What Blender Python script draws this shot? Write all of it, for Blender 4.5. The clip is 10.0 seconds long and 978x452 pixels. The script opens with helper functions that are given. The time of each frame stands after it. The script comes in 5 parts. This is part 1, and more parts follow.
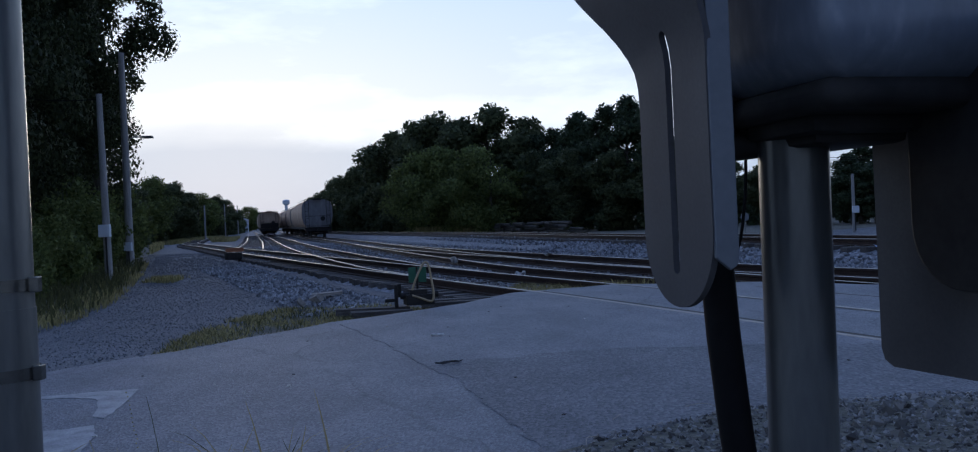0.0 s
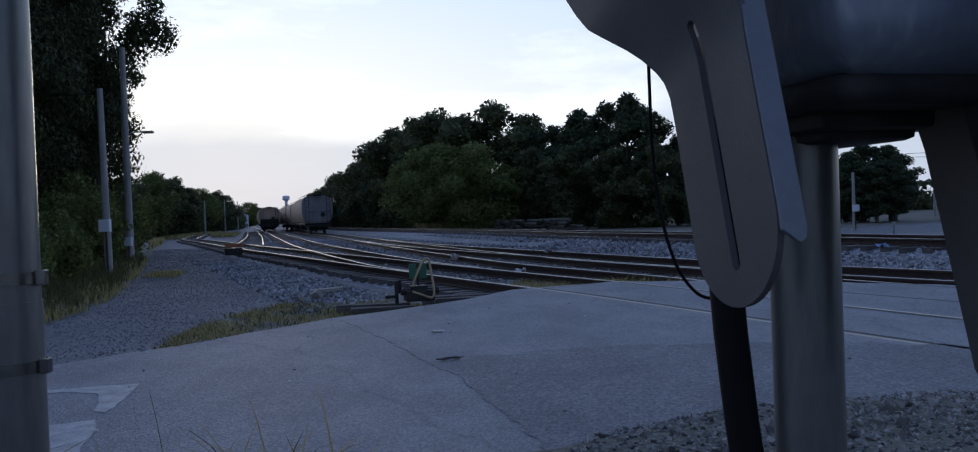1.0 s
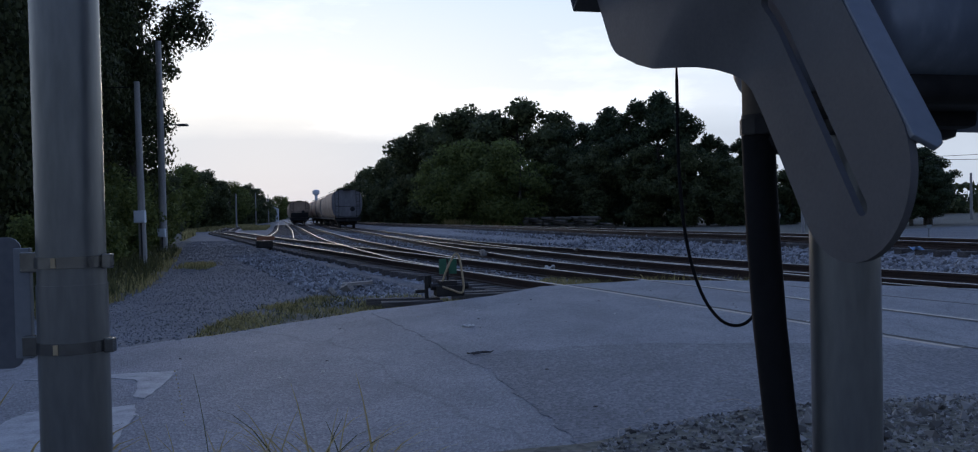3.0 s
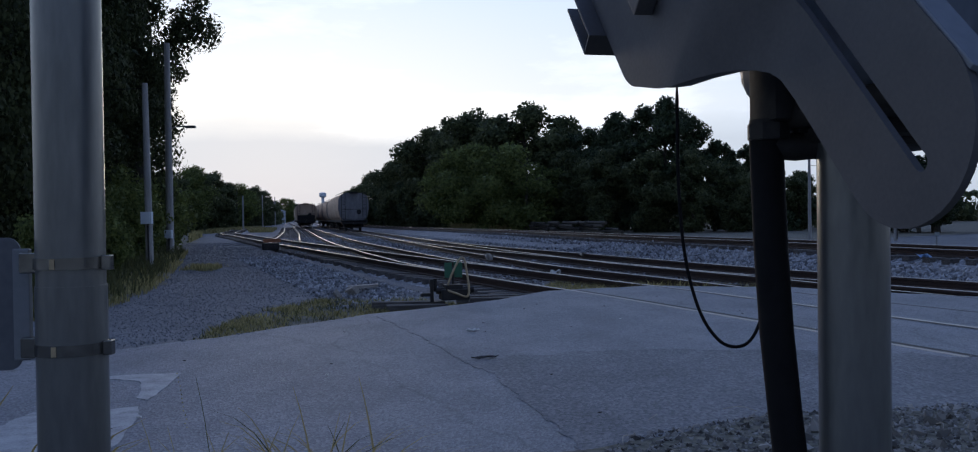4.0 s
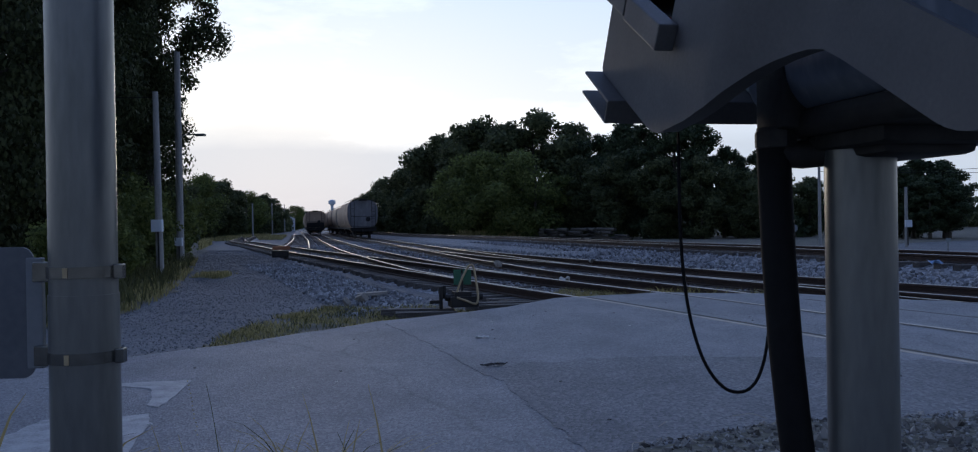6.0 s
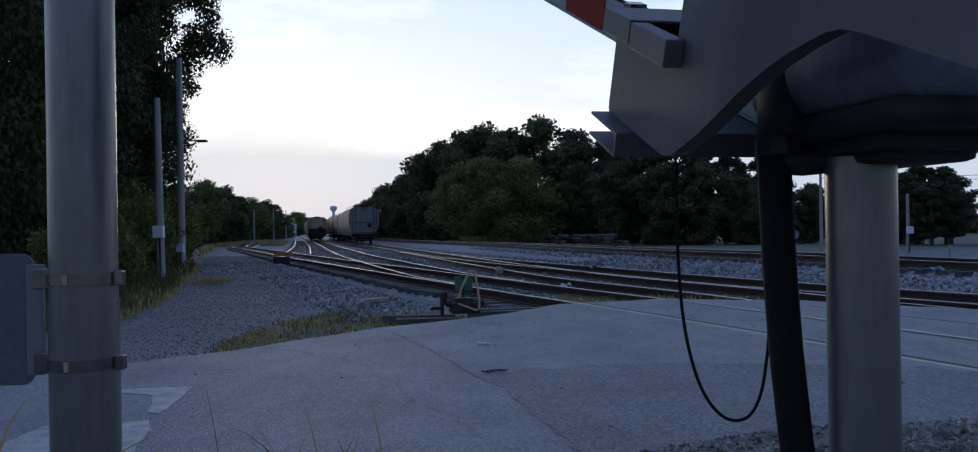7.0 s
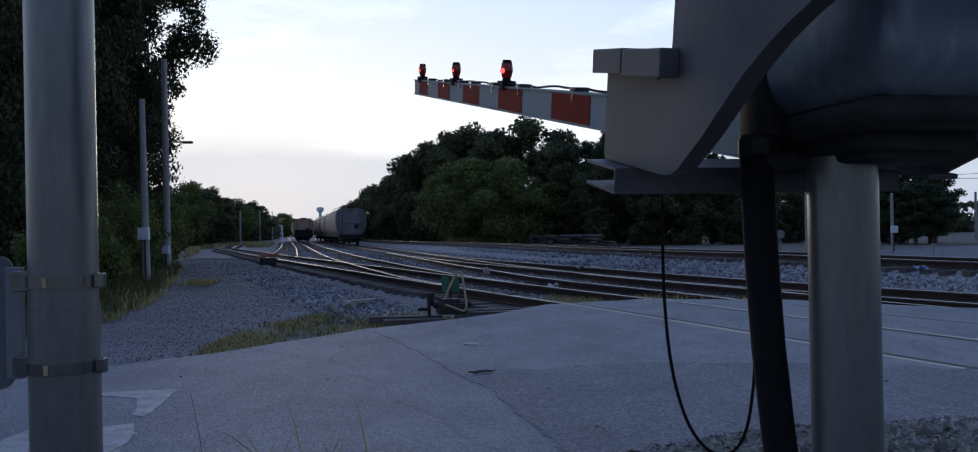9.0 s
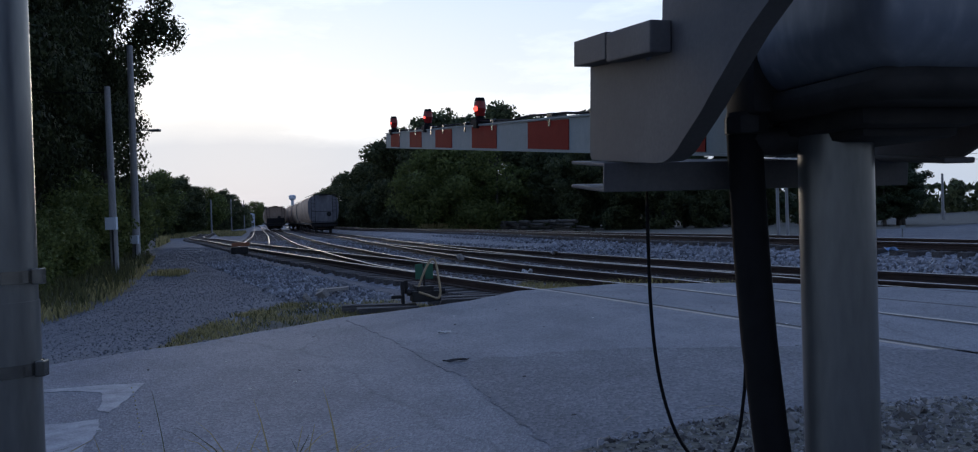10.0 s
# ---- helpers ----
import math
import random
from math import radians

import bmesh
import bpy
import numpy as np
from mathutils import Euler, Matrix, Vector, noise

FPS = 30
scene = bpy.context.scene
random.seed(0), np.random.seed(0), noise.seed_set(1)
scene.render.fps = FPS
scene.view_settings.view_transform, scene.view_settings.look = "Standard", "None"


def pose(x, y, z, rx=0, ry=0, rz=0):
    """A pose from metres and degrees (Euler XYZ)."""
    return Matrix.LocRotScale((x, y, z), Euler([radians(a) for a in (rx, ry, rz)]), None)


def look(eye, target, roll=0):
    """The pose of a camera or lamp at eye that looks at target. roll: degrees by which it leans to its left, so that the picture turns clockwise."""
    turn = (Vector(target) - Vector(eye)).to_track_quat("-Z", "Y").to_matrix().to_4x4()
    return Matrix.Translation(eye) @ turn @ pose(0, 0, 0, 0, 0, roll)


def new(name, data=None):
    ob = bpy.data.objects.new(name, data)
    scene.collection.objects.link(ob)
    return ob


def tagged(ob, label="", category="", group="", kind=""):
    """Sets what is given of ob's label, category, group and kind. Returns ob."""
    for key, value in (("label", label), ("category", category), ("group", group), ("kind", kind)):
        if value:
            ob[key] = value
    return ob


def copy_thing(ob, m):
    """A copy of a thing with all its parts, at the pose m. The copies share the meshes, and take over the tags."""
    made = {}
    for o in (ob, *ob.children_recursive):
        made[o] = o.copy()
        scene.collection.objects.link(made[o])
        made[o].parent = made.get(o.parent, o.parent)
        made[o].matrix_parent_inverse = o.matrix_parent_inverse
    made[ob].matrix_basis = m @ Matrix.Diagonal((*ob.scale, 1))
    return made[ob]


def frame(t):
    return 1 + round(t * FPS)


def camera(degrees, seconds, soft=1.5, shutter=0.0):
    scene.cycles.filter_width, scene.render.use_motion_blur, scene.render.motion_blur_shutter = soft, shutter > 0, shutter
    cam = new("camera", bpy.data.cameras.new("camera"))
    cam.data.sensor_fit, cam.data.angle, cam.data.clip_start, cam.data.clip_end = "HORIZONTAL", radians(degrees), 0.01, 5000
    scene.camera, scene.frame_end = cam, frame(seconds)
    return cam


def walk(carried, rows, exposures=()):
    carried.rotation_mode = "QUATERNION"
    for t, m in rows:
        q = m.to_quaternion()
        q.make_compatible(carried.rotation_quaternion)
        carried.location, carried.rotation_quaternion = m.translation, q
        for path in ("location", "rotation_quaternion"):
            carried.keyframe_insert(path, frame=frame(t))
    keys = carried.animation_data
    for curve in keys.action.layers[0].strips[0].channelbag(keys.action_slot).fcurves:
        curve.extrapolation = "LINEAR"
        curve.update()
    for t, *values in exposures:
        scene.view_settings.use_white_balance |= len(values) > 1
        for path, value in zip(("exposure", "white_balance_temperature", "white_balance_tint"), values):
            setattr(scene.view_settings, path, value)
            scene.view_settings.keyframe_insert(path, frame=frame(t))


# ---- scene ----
cam = camera(58.0, 10.0, soft=1.15)
PATH = [
    (0, (0.043, 0.031, 1.158), (0.133, 2.029, 1.136), -2.4),
    (0.5, (0.036, 0.028, 1.156), (0.117, 2.026, 1.126), -2.2),
    (1, (0.03, 0.033, 1.156), (0.12, 2.03, 1.127), -2.1),
    (1.5, (0.024, 0.034, 1.149), (0.088, 2.033, 1.121), -1.9),
    (2, (0.006, 0.041, 1.144), (0.041, 2.04, 1.112), -1.8),
    (2.2, (0.005, 0.02, 1.147), (0.014, 2.019, 1.107), -1.8),
    (3.3, (-0.006, -0.017, 1.149), (0.023, 1.982, 1.118), -1.1),
    (3.5, (0.001, 0.007, 1.149), (0.024, 2.007, 1.12), -1.1),
    (4, (0.001, 0.003, 1.149), (0.013, 2.003, 1.124), -0.8),
    (4.5, (0.0, 0.0, 1.15), (0.0, 1.999, 1.124), -0.7),
    (5, (0.002, -0.003, 1.152), (0.003, 1.997, 1.14), -0.7),
    (5.5, (0.002, -0.006, 1.151), (-0.004, 1.994, 1.137), -0.9),
    (7, (0.004, -0.005, 1.153), (-0.007, 1.995, 1.158), -0.9),
    (7.5, (0.008, -0.005, 1.153), (-0.004, 1.995, 1.158), -0.9),
    (8, (0.013, -0.003, 1.152), (0.017, 1.997, 1.152), -1.1),
    (8.5, (0.013, -0.002, 1.152), (0.028, 1.998, 1.155), -1.2),
    (9, (0.011, -0.002, 1.153), (0.029, 1.997, 1.159), -1.1),
    (9.5, (0.01, 0.014, 1.148), (0.056, 2.014, 1.16), -0.6),
    (10, (0.015, 0.102, 1.154), (0.092, 2.101, 1.127), -1.7),
]
walk(cam, [(t, look(eye, target, roll)) for t, eye, target, roll in PATH], [(0, -0.08, 6050, 10), (0.8, -0.03, 6350, 10), (2, 0.0, 6500, 10), (10, 0.0, 6500, 10)])

# ---- light: dusk sky, sun just above the horizon behind thin cloud ----
world = bpy.data.worlds.new("dusk_sky")
scene.world = world
world.use_nodes = True
wn, wl = world.node_tree.nodes, world.node_tree.links
wn.clear()
out = wn.new("ShaderNodeOutputWorld")
bg = wn.new("ShaderNodeBackground")
sky = wn.new("ShaderNodeTexSky")
sky.sky_type, sky.sun_disc = "NISHITA", False
sky.sun_elevation, sky.sun_rotation = radians(5.0), radians(-14.0)
sky.air_density, sky.dust_density, sky.ozone_density = 1.0, 1.6, 1.6
coord = wn.new("ShaderNodeTexCoord")
sep = wn.new("ShaderNodeSeparateXYZ")
wl.new(coord.outputs["Generated"], sep.inputs[0])
lift = wn.new("ShaderNodeMath")
lift.operation = "MAXIMUM"
lift.inputs[1].default_value = 0.0
wl.new(sep.outputs["Z"], lift.inputs[0])
ramp = wn.new("ShaderNodeValToRGB")
wl.new(lift.outputs[0], ramp.inputs[0])
HAZE = ((0.0, (0.60, 0.67, 0.78)), (0.05, (0.80, 0.86, 0.95)), (0.12, (0.95, 0.98, 1.02)), (0.25, (0.74, 0.87, 1.05)), (0.5, (0.46, 0.62, 0.98)), (1.0, (0.24, 0.37, 0.70)))
for i, (p, c) in enumerate(HAZE):
    e = ramp.color_ramp.elements[i] if i < 2 else ramp.color_ramp.elements.new(p)
    e.position, e.color = p, (*c, 1)
# the sky fades from the sunset round to the far side
SUN_WAY = (-math.sin(radians(14)), math.cos(radians(14)), 0.09)
toward = wn.new("ShaderNodeVectorMath")
toward.operation = "DOT_PRODUCT"
toward.inputs[1].default_value = SUN_WAY
wl.new(coord.outputs["Generated"], toward.inputs[0])
span = wn.new("ShaderNodeMapRange")
span.inputs["From Min"].default_value, span.inputs["From Max"].default_value = -1.0, 1.0
wl.new(toward.outputs["Value"], span.inputs["Value"])
fade = wn.new("ShaderNodeValToRGB")
FADE = ((0.0, (0.24, 0.30, 0.42)), (0.45, (0.34, 0.41, 0.54)), (0.75, (0.60, 0.67, 0.80)), (0.92, (0.80, 0.87, 0.97)), (0.98, (0.97, 0.985, 1.0)), (1.0, (1.06, 1.04, 1.0)))
for i, (p, c) in enumerate(FADE):
    e = fade.color_ramp.elements[i] if i < 2 else fade.color_ramp.elements.new(p)
    e.position, e.color = p, (*c, 1)
wl.new(span.outputs[0], fade.inputs[0])
clear = wn.new("ShaderNodeMix")
clear.data_type, clear.blend_type = "RGBA", "MULTIPLY"
clear.inputs["Factor"].default_value = 1.0
wl.new(ramp.outputs[0], clear.inputs["A"])
wl.new(fade.outputs[0], clear.inputs["B"])
# thin streaks of cloud
flat = wn.new("ShaderNodeMapping")
flat.inputs["Scale"].default_value = (2.4, 2.4, 9.0)
flat.inputs["Location"].default_value = (0.3, 0.1, 0.4)
wl.new(coord.outputs["Generated"], flat.inputs[0])
cloud = wn.new("ShaderNodeTexNoise")
cloud.inputs["Scale"].default_value, cloud.inputs["Detail"].default_value, cloud.inputs["Roughness"].default_value = 1.7, 7.0, 0.58
wl.new(flat.outputs[0], cloud.inputs[0])
cloud_ramp = wn.new("ShaderNodeValToRGB")
cloud_ramp.color_ramp.elements[0].position, cloud_ramp.color_ramp.elements[0].color = 0.52, (0, 0, 0, 1)
cloud_ramp.color_ramp.elements[1].position, cloud_ramp.color_ramp.elements[1].color = 0.74, (0.3, 0.29, 0.28, 1)
wl.new(cloud.outputs[0], cloud_ramp.inputs[0])
streaks = wn.new("ShaderNodeMix")
streaks.data_type, streaks.blend_type = "RGBA", "ADD"
streaks.inputs["Factor"].default_value = 0.9
wl.new(clear.outputs["Result"], streaks.inputs["A"])
wl.new(cloud_ramp.outputs[0], streaks.inputs["B"])
# grey cloud bank low over the horizon, with a ragged upper edge
edge = wn.new("ShaderNodeMath")
edge.operation = "MULTIPLY_ADD"
edge.inputs[1].default_value = 0.055
wl.new(cloud.outputs[0], edge.inputs[0])
wl.new(lift.outputs[0], edge.inputs[2])
bank = wn.new("ShaderNodeMapRange")
bank.inputs["From Min"].default_value, bank.inputs["From Max"].default_value = 0.105, 0.140
bank.inputs["To Min"].default_value, bank.inputs["To Max"].default_value = 0.75, 0.0
wl.new(edge.outputs[0], bank.inputs["Value"])
banked = wn.new("ShaderNodeMix")
banked.data_type = "RGBA"
banked.inputs["B"].default_value = (0.58, 0.65, 0.76, 1)
wl.new(bank.outputs[0], banked.inputs["Factor"])
wl.new(streaks.outputs["Result"], banked.inputs["A"])
# a little of the clear-sky model on top
add = wn.new("ShaderNodeMix")
add.data_type, add.blend_type = "RGBA", "ADD"
add.inputs["Factor"].default_value = 0.003
wl.new(banked.outputs["Result"], add.inputs["A"])
wl.new(sky.outputs[0], add.inputs["B"])
wl.new(add.outputs["Result"], bg.inputs[0])
bg.inputs[1].default_value = 1.0
wl.new(bg.outputs[0], out.inputs[0])

sun = new("sun", bpy.data.lights.new("sun", "SUN"))
sun.data.energy, sun.data.angle, sun.data.color = 0.25, radians(12), (1.0, 0.86, 0.72)
sun.matrix_world = look((0, 0, 50), (0 + math.sin(radians(14)) * 50, -math.cos(radians(14)) * 50, 50 - 5))


# ---- materials ----
def mat(name, stops, scale=6.0, rough=0.8, metal=0.0, bump=0.3, fine=60.0, stretch=(1, 1, 1), voronoi=0.0, spec=0.5, coords="Object", per_object=0.0, fine_amount=0.35, depth=0.02, cracks=0.0):
    """Base colour from two scales of noise between the stops; bump from the fine one; optional stone cells."""
    m = bpy.data.materials.new(name)
    m.use_nodes = True
    n, l = m.node_tree.nodes, m.node_tree.links
    b = n["Principled BSDF"]
    b.inputs["Roughness"].default_value, b.inputs["Metallic"].default_value = rough, metal
    b.inputs["Specular IOR Level"].default_value = spec
    tc = n.new("ShaderNodeTexCoord")
    mp = n.new("ShaderNodeMapping")
    mp.inputs["Scale"].default_value = stretch
    l.new(tc.outputs[coords], mp.inputs[0])
    big = n.new("ShaderNodeTexNoise")
    big.inputs["Scale"].default_value, big.inputs["Detail"].default_value, big.inputs["Roughness"].default_value = scale, 6.0, 0.6
    l.new(mp.outputs[0], big.inputs[0])
    if voronoi:
        small = n.new("ShaderNodeTexVoronoi")
        small.inputs["Scale"].default_value = voronoi
        small_out = small.outputs["Color"]
        height = small.outputs["Distance"]
    else:
        small = n.new("ShaderNodeTexNoise")
        small.inputs["Scale"].default_value, small.inputs["Detail"].default_value = fine, 4.0
        small_out = height = small.outputs[0]
    l.new(mp.outputs[0], small.inputs[0])
    mixer = n.new("ShaderNodeMix")
    mixer.data_type = "FLOAT"
    mixer.inputs["Factor"].default_value = fine_amount
    l.new(big.outputs[0], mixer.inputs["A"])
    l.new(small_out, mixer.inputs["B"])
    value = mixer.outputs["Result"]
    if per_object:
        info = n.new("ShaderNodeObjectInfo")
        ma = n.new("ShaderNodeMath")
        ma.operation = "MULTIPLY_ADD"
        ma.inputs[1].default_value = per_object
        l.new(info.outputs["Random"], ma.inputs[0])
        l.new(value, ma.inputs[2])
        value = ma.outputs[0]
    cr = n.new("ShaderNodeValToRGB")
    for i, (p, c) in enumerate(stops):
        e = cr.color_ramp.elements[i] if i < 2 else cr.color_ramp.elements.new(p)
        e.position, e.color = p, (*c, 1)
    l.new(value, cr.inputs[0])
    colour = cr.outputs[0]
    if cracks:
        warp = n.new("ShaderNodeTexNoise")
        warp.inputs["Scale"].default_value, warp.inputs["Detail"].default_value = 1.6, 5.0
        l.new(mp.outputs[0], warp.inputs[0])
        bent = n.new("ShaderNodeMix")
        bent.data_type = "VECTOR"
        bent.inputs["Factor"].default_value = 0.35
        l.new(mp.outputs[0], bent.inputs["A"])
        l.new(warp.outputs["Color"], bent.inputs["B"])
        cell = n.new("ShaderNodeTexVoronoi")
        cell.feature = "DISTANCE_TO_EDGE"
        cell.inputs["Scale"].default_value = cracks
        l.new(bent.outputs["Result"], cell.inputs[0])
        thin = n.new("ShaderNodeMapRange")
        thin.inputs["From Min"].default_value, thin.inputs["From Max"].default_value = 0.001, 0.006
        thin.inputs["To Min"].default_value, thin.inputs["To Max"].default_value = 0.82, 1.0
        l.new(cell.outputs["Distance"], thin.inputs["Value"])
        gaps = n.new("ShaderNodeMapRange")
        gaps.inputs["From Min"].default_value, gaps.inputs["From Max"].default_value = 0.50, 0.60
        l.new(big.outputs[0], gaps.inputs["Value"])
        most = n.new("ShaderNodeMath")
        most.operation = "MAXIMUM"
        l.new(thin.outputs[0], most.inputs[0])
        l.new(gaps.outputs[0], most.inputs[1])
        worn = n.new("ShaderNodeMix")
        worn.data_type, worn.blend_type = "RGBA", "MULTIPLY"
        worn.inputs["Factor"].default_value = 1.0
        l.new(colour, worn.inputs["A"])
        l.new(most.outputs[0], worn.inputs["B"])
        colour = worn.outputs["Result"]
    l.new(colour, b.inputs["Base Color"])
    if bump:
        bp = n.new("ShaderNodeBump")
        bp.inputs["Strength"].default_value, bp.inputs["Distance"].default_value = bump, depth
        l.new(height, bp.inputs["Height"])
        l.new(bp.outputs[0], b.inputs["Normal"])
    return m


def leaf_mat(name, dark, light, through_light=0.0):
    """Leaves that differ island by island; thin ones let some light through."""
    m = bpy.data.materials.new(name)
    m.use_nodes = True
    n, l = m.node_tree.nodes, m.node_tree.links
    b = n["Principled BSDF"]
    b.inputs["Roughness"].default_value = 0.6
    b.inputs["Specular IOR Level"].default_value = 0.12
    geo = n.new("ShaderNodeNewGeometry")
    tc = n.new("ShaderNodeTexCoord")
    no = n.new("ShaderNodeTexNoise")
    no.inputs["Scale"].default_value = 0.45
    l.new(tc.outputs["Object"], no.inputs[0])
    mx = n.new("ShaderNodeMix")
    mx.data_type = "FLOAT"
    mx.inputs["Factor"].default_value = 0.5
    l.new(geo.outputs["Random Per Island"], mx.inputs["A"])
    l.new(no.outputs[0], mx.inputs["B"])
    cr = n.new("ShaderNodeValToRGB")
    cr.color_ramp.elements[0].position, cr.color_ramp.elements[0].color = 0.25, (*dark, 1)
    cr.color_ramp.elements[1].position, cr.color_ramp.elements[1].color = 0.8, (*light, 1)
    l.new(mx.outputs["Result"], cr.inputs[0])
    l.new(cr.outputs[0], b.inputs["Base Color"])
    if through_light:
        thin = n.new("ShaderNodeBsdfTranslucent")
        l.new(cr.outputs[0], thin.inputs["Color"])
        both = n.new("ShaderNodeMixShader")
        both.inputs[0].default_value = through_light
        l.new(b.outputs[0], both.inputs[1])
        l.new(thin.outputs[0], both.inputs[2])
        l.new(both.outputs[0], n["Material Output"].inputs["Surface"])
    return m


M_GROUND = mat("gravel_ground", ((0.27, (0.075, 0.078, 0.084)), (0.5, (0.128, 0.133, 0.142)), (0.73, (0.20, 0.205, 0.212))), 0.35, 0.9, bump=0.8, voronoi=30.0, fine_amount=0.42)
M_ASPHALT = mat("worn_asphalt", ((0.28, (0.128, 0.134, 0.146)), (0.5, (0.186, 0.194, 0.208)), (0.72, (0.275, 0.283, 0.298))), 1.3, 0.74, bump=0.5, voronoi=75.0, fine_amount=0.38, spec=0.35, stretch=(1.0, 0.6, 1), cracks=0.4)
M_PATCH = mat("darker_asphalt_patch", ((0.28, (0.09, 0.095, 0.105)), (0.5, (0.142, 0.148, 0.16)), (0.72, (0.225, 0.23, 0.238))), 1.3, 0.75, bump=0.55, voronoi=60.0, fine_amount=0.4, spec=0.35, stretch=(1.0, 0.6, 1))
M_PAINT = mat("worn_road_paint", ((0.35, (0.19, 0.195, 0.20)), (0.55, (0.33, 0.335, 0.34)), (0.7, (0.42, 0.42, 0.42))), 7.0, 0.7, bump=0.2, fine=70)
M_BALLAST = mat("ballast_bed", ((0.25, (0.10, 0.10, 0.105)), (0.5, (0.21, 0.212, 0.22)), (0.8, (0.40, 0.40, 0.41))), 0.5, 0.9, bump=0.9, voronoi=14.0, fine_amount=0.55)
M_DIRT = mat("verge_soil", ((0.3, (0.075, 0.068, 0.05)), (0.55, (0.13, 0.12, 0.09)), (0.8, (0.19, 0.18, 0.14))), 1.2, 0.95, bump=0.6, voronoi=22.0)
M_TIE = mat("creosoted_tie", ((0.3, (0.035, 0.03, 0.028)), (0.55, (0.085, 0.075, 0.068)), (0.8, (0.19, 0.175, 0.16))), 3.0, 0.9, bump=0.5, fine=40, stretch=(1, 12, 12), per_object=0.14)
M_RAIL = mat("rusty_rail", ((0.3, (0.022, 0.014, 0.011)), (0.6, (0.055, 0.031, 0.022)), (0.8, (0.10, 0.06, 0.042))), 8.0, 0.75, 0.2, bump=0.3, fine=80)
M_RAILTOP = mat("worn_rail_head", ((0.3, (0.19, 0.165, 0.145)), (0.6, (0.31, 0.275, 0.245)), (0.8, (0.40, 0.36, 0.33))), 6.0, 0.42, 0.5, bump=0.05, fine=60)
M_GALV = mat("galvanised_steel", ((0.28, (0.10, 0.106, 0.104)), (0.5, (0.155, 0.16, 0.157)), (0.72, (0.23, 0.232, 0.222))), 5.0, 0.33, 0.5, bump=0.04, fine=70, stretch=(1, 1, 0.22), depth=0.004, fine_amount=0.35)
M_PLATE = mat("painted_aluminium_plate", ((0.28, (0.072, 0.070, 0.073)), (0.55, (0.100, 0.097, 0.099)), (0.75, (0.135, 0.130, 0.130))), 5.0, 0.55, 0.15, bump=0.04, fine=160, depth=0.002, spec=0.25, fine_amount=0.25)
M_HOUSING = mat("housing_cast_metal", ((0.3, (0.12, 0.135, 0.165)), (0.55, (0.19, 0.215, 0.26)), (0.75, (0.34, 0.375, 0.43))), 3.5, 0.40, 0.25, bump=0.08, fine=45, depth=0.003, spec=0.4, stretch=(1, 1, 0.45))
M_BLACK = mat("black_rubber", ((0.3, (0.005, 0.005, 0.006)), (0.7, (0.011, 0.011, 0.012))), 20, 0.75, bump=0.03, spec=0.12, depth=0.003)
M_DARK = mat("dark_iron", ((0.3, (0.018, 0.017, 0.017)), (0.7, (0.045, 0.042, 0.04))), 10, 0.65, 0.3, bump=0.1, spec=0.3, depth=0.004)
M_BAND = mat("stainless_band", ((0.3, (0.09, 0.09, 0.087)), (0.7, (0.20, 0.20, 0.185))), 15, 0.24, 0.85, bump=0.03, depth=0.003)
M_SIGN = mat("sign_back_aluminium", ((0.3, (0.13, 0.145, 0.165)), (0.7, (0.19, 0.205, 0.225))), 4, 0.5, 0.4, bump=0.02, depth=0.003)
M_WHITE = mat("white_reflective_sheet", ((0.3, (0.20, 0.225, 0.222)), (0.7, (0.27, 0.295, 0.29))), 8, 0.7, bump=0.02, spec=0.15, depth=0.002)
M_RED = mat("red_reflective_sheet", ((0.3, (0.16, 0.012, 0.009)), (0.7, (0.22, 0.02, 0.013))), 8, 0.75, bump=0.02, spec=0.08, depth=0.002)
M_WOOD = mat("weathered_pole_wood", ((0.3, (0.18, 0.175, 0.165)), (0.55, (0.32, 0.31, 0.295)), (0.8, (0.44, 0.425, 0.405))), 2.0, 0.85, bump=0.4, fine=30, stretch=(6, 6, 0.4))
M_PLANK = mat("split_tie_wood", ((0.3, (0.16, 0.14, 0.12)), (0.55, (0.34, 0.31, 0.27)), (0.8, (0.48, 0.44, 0.38))), 4.0, 0.85, bump=0.4, fine=40, stretch=(1, 8, 8))
M_GREEN = mat("green_target_paint", ((0.3, (0.012, 0.09, 0.05)), (0.7, (0.025, 0.14, 0.08))), 8, 0.5, bump=0.05)
M_YELLOW = mat("faded_yellow_paint", ((0.3, (0.30, 0.22, 0.12)), (0.7, (0.46, 0.36, 0.22))), 12, 0.6, bump=0.1)
M_BARK = mat("bark", ((0.3, (0.03, 0.026, 0.02)), (0.7, (0.08, 0.07, 0.055))), 3, 0.95, bump=0.6, fine=20)
# light put into colour: far oaks paler for haze, verge leaves darker for shade
M_LEAF_A = leaf_mat("hazed_oak_leaves", (0.040, 0.050, 0.024), (0.13, 0.15, 0.07), 0.3)
M_LEAF_SHADED = leaf_mat("shaded_verge_leaves", (0.022, 0.029, 0.013), (0.075, 0.088, 0.037), 0.2)
M_LEAF_B = leaf_mat("sweetgum_leaves", (0.065, 0.088, 0.028), (0.19, 0.22, 0.07), 0.35)
M_LEAF_C = leaf_mat("pine_needles", (0.024, 0.036, 0.020), (0.075, 0.10, 0.05), 0.15)
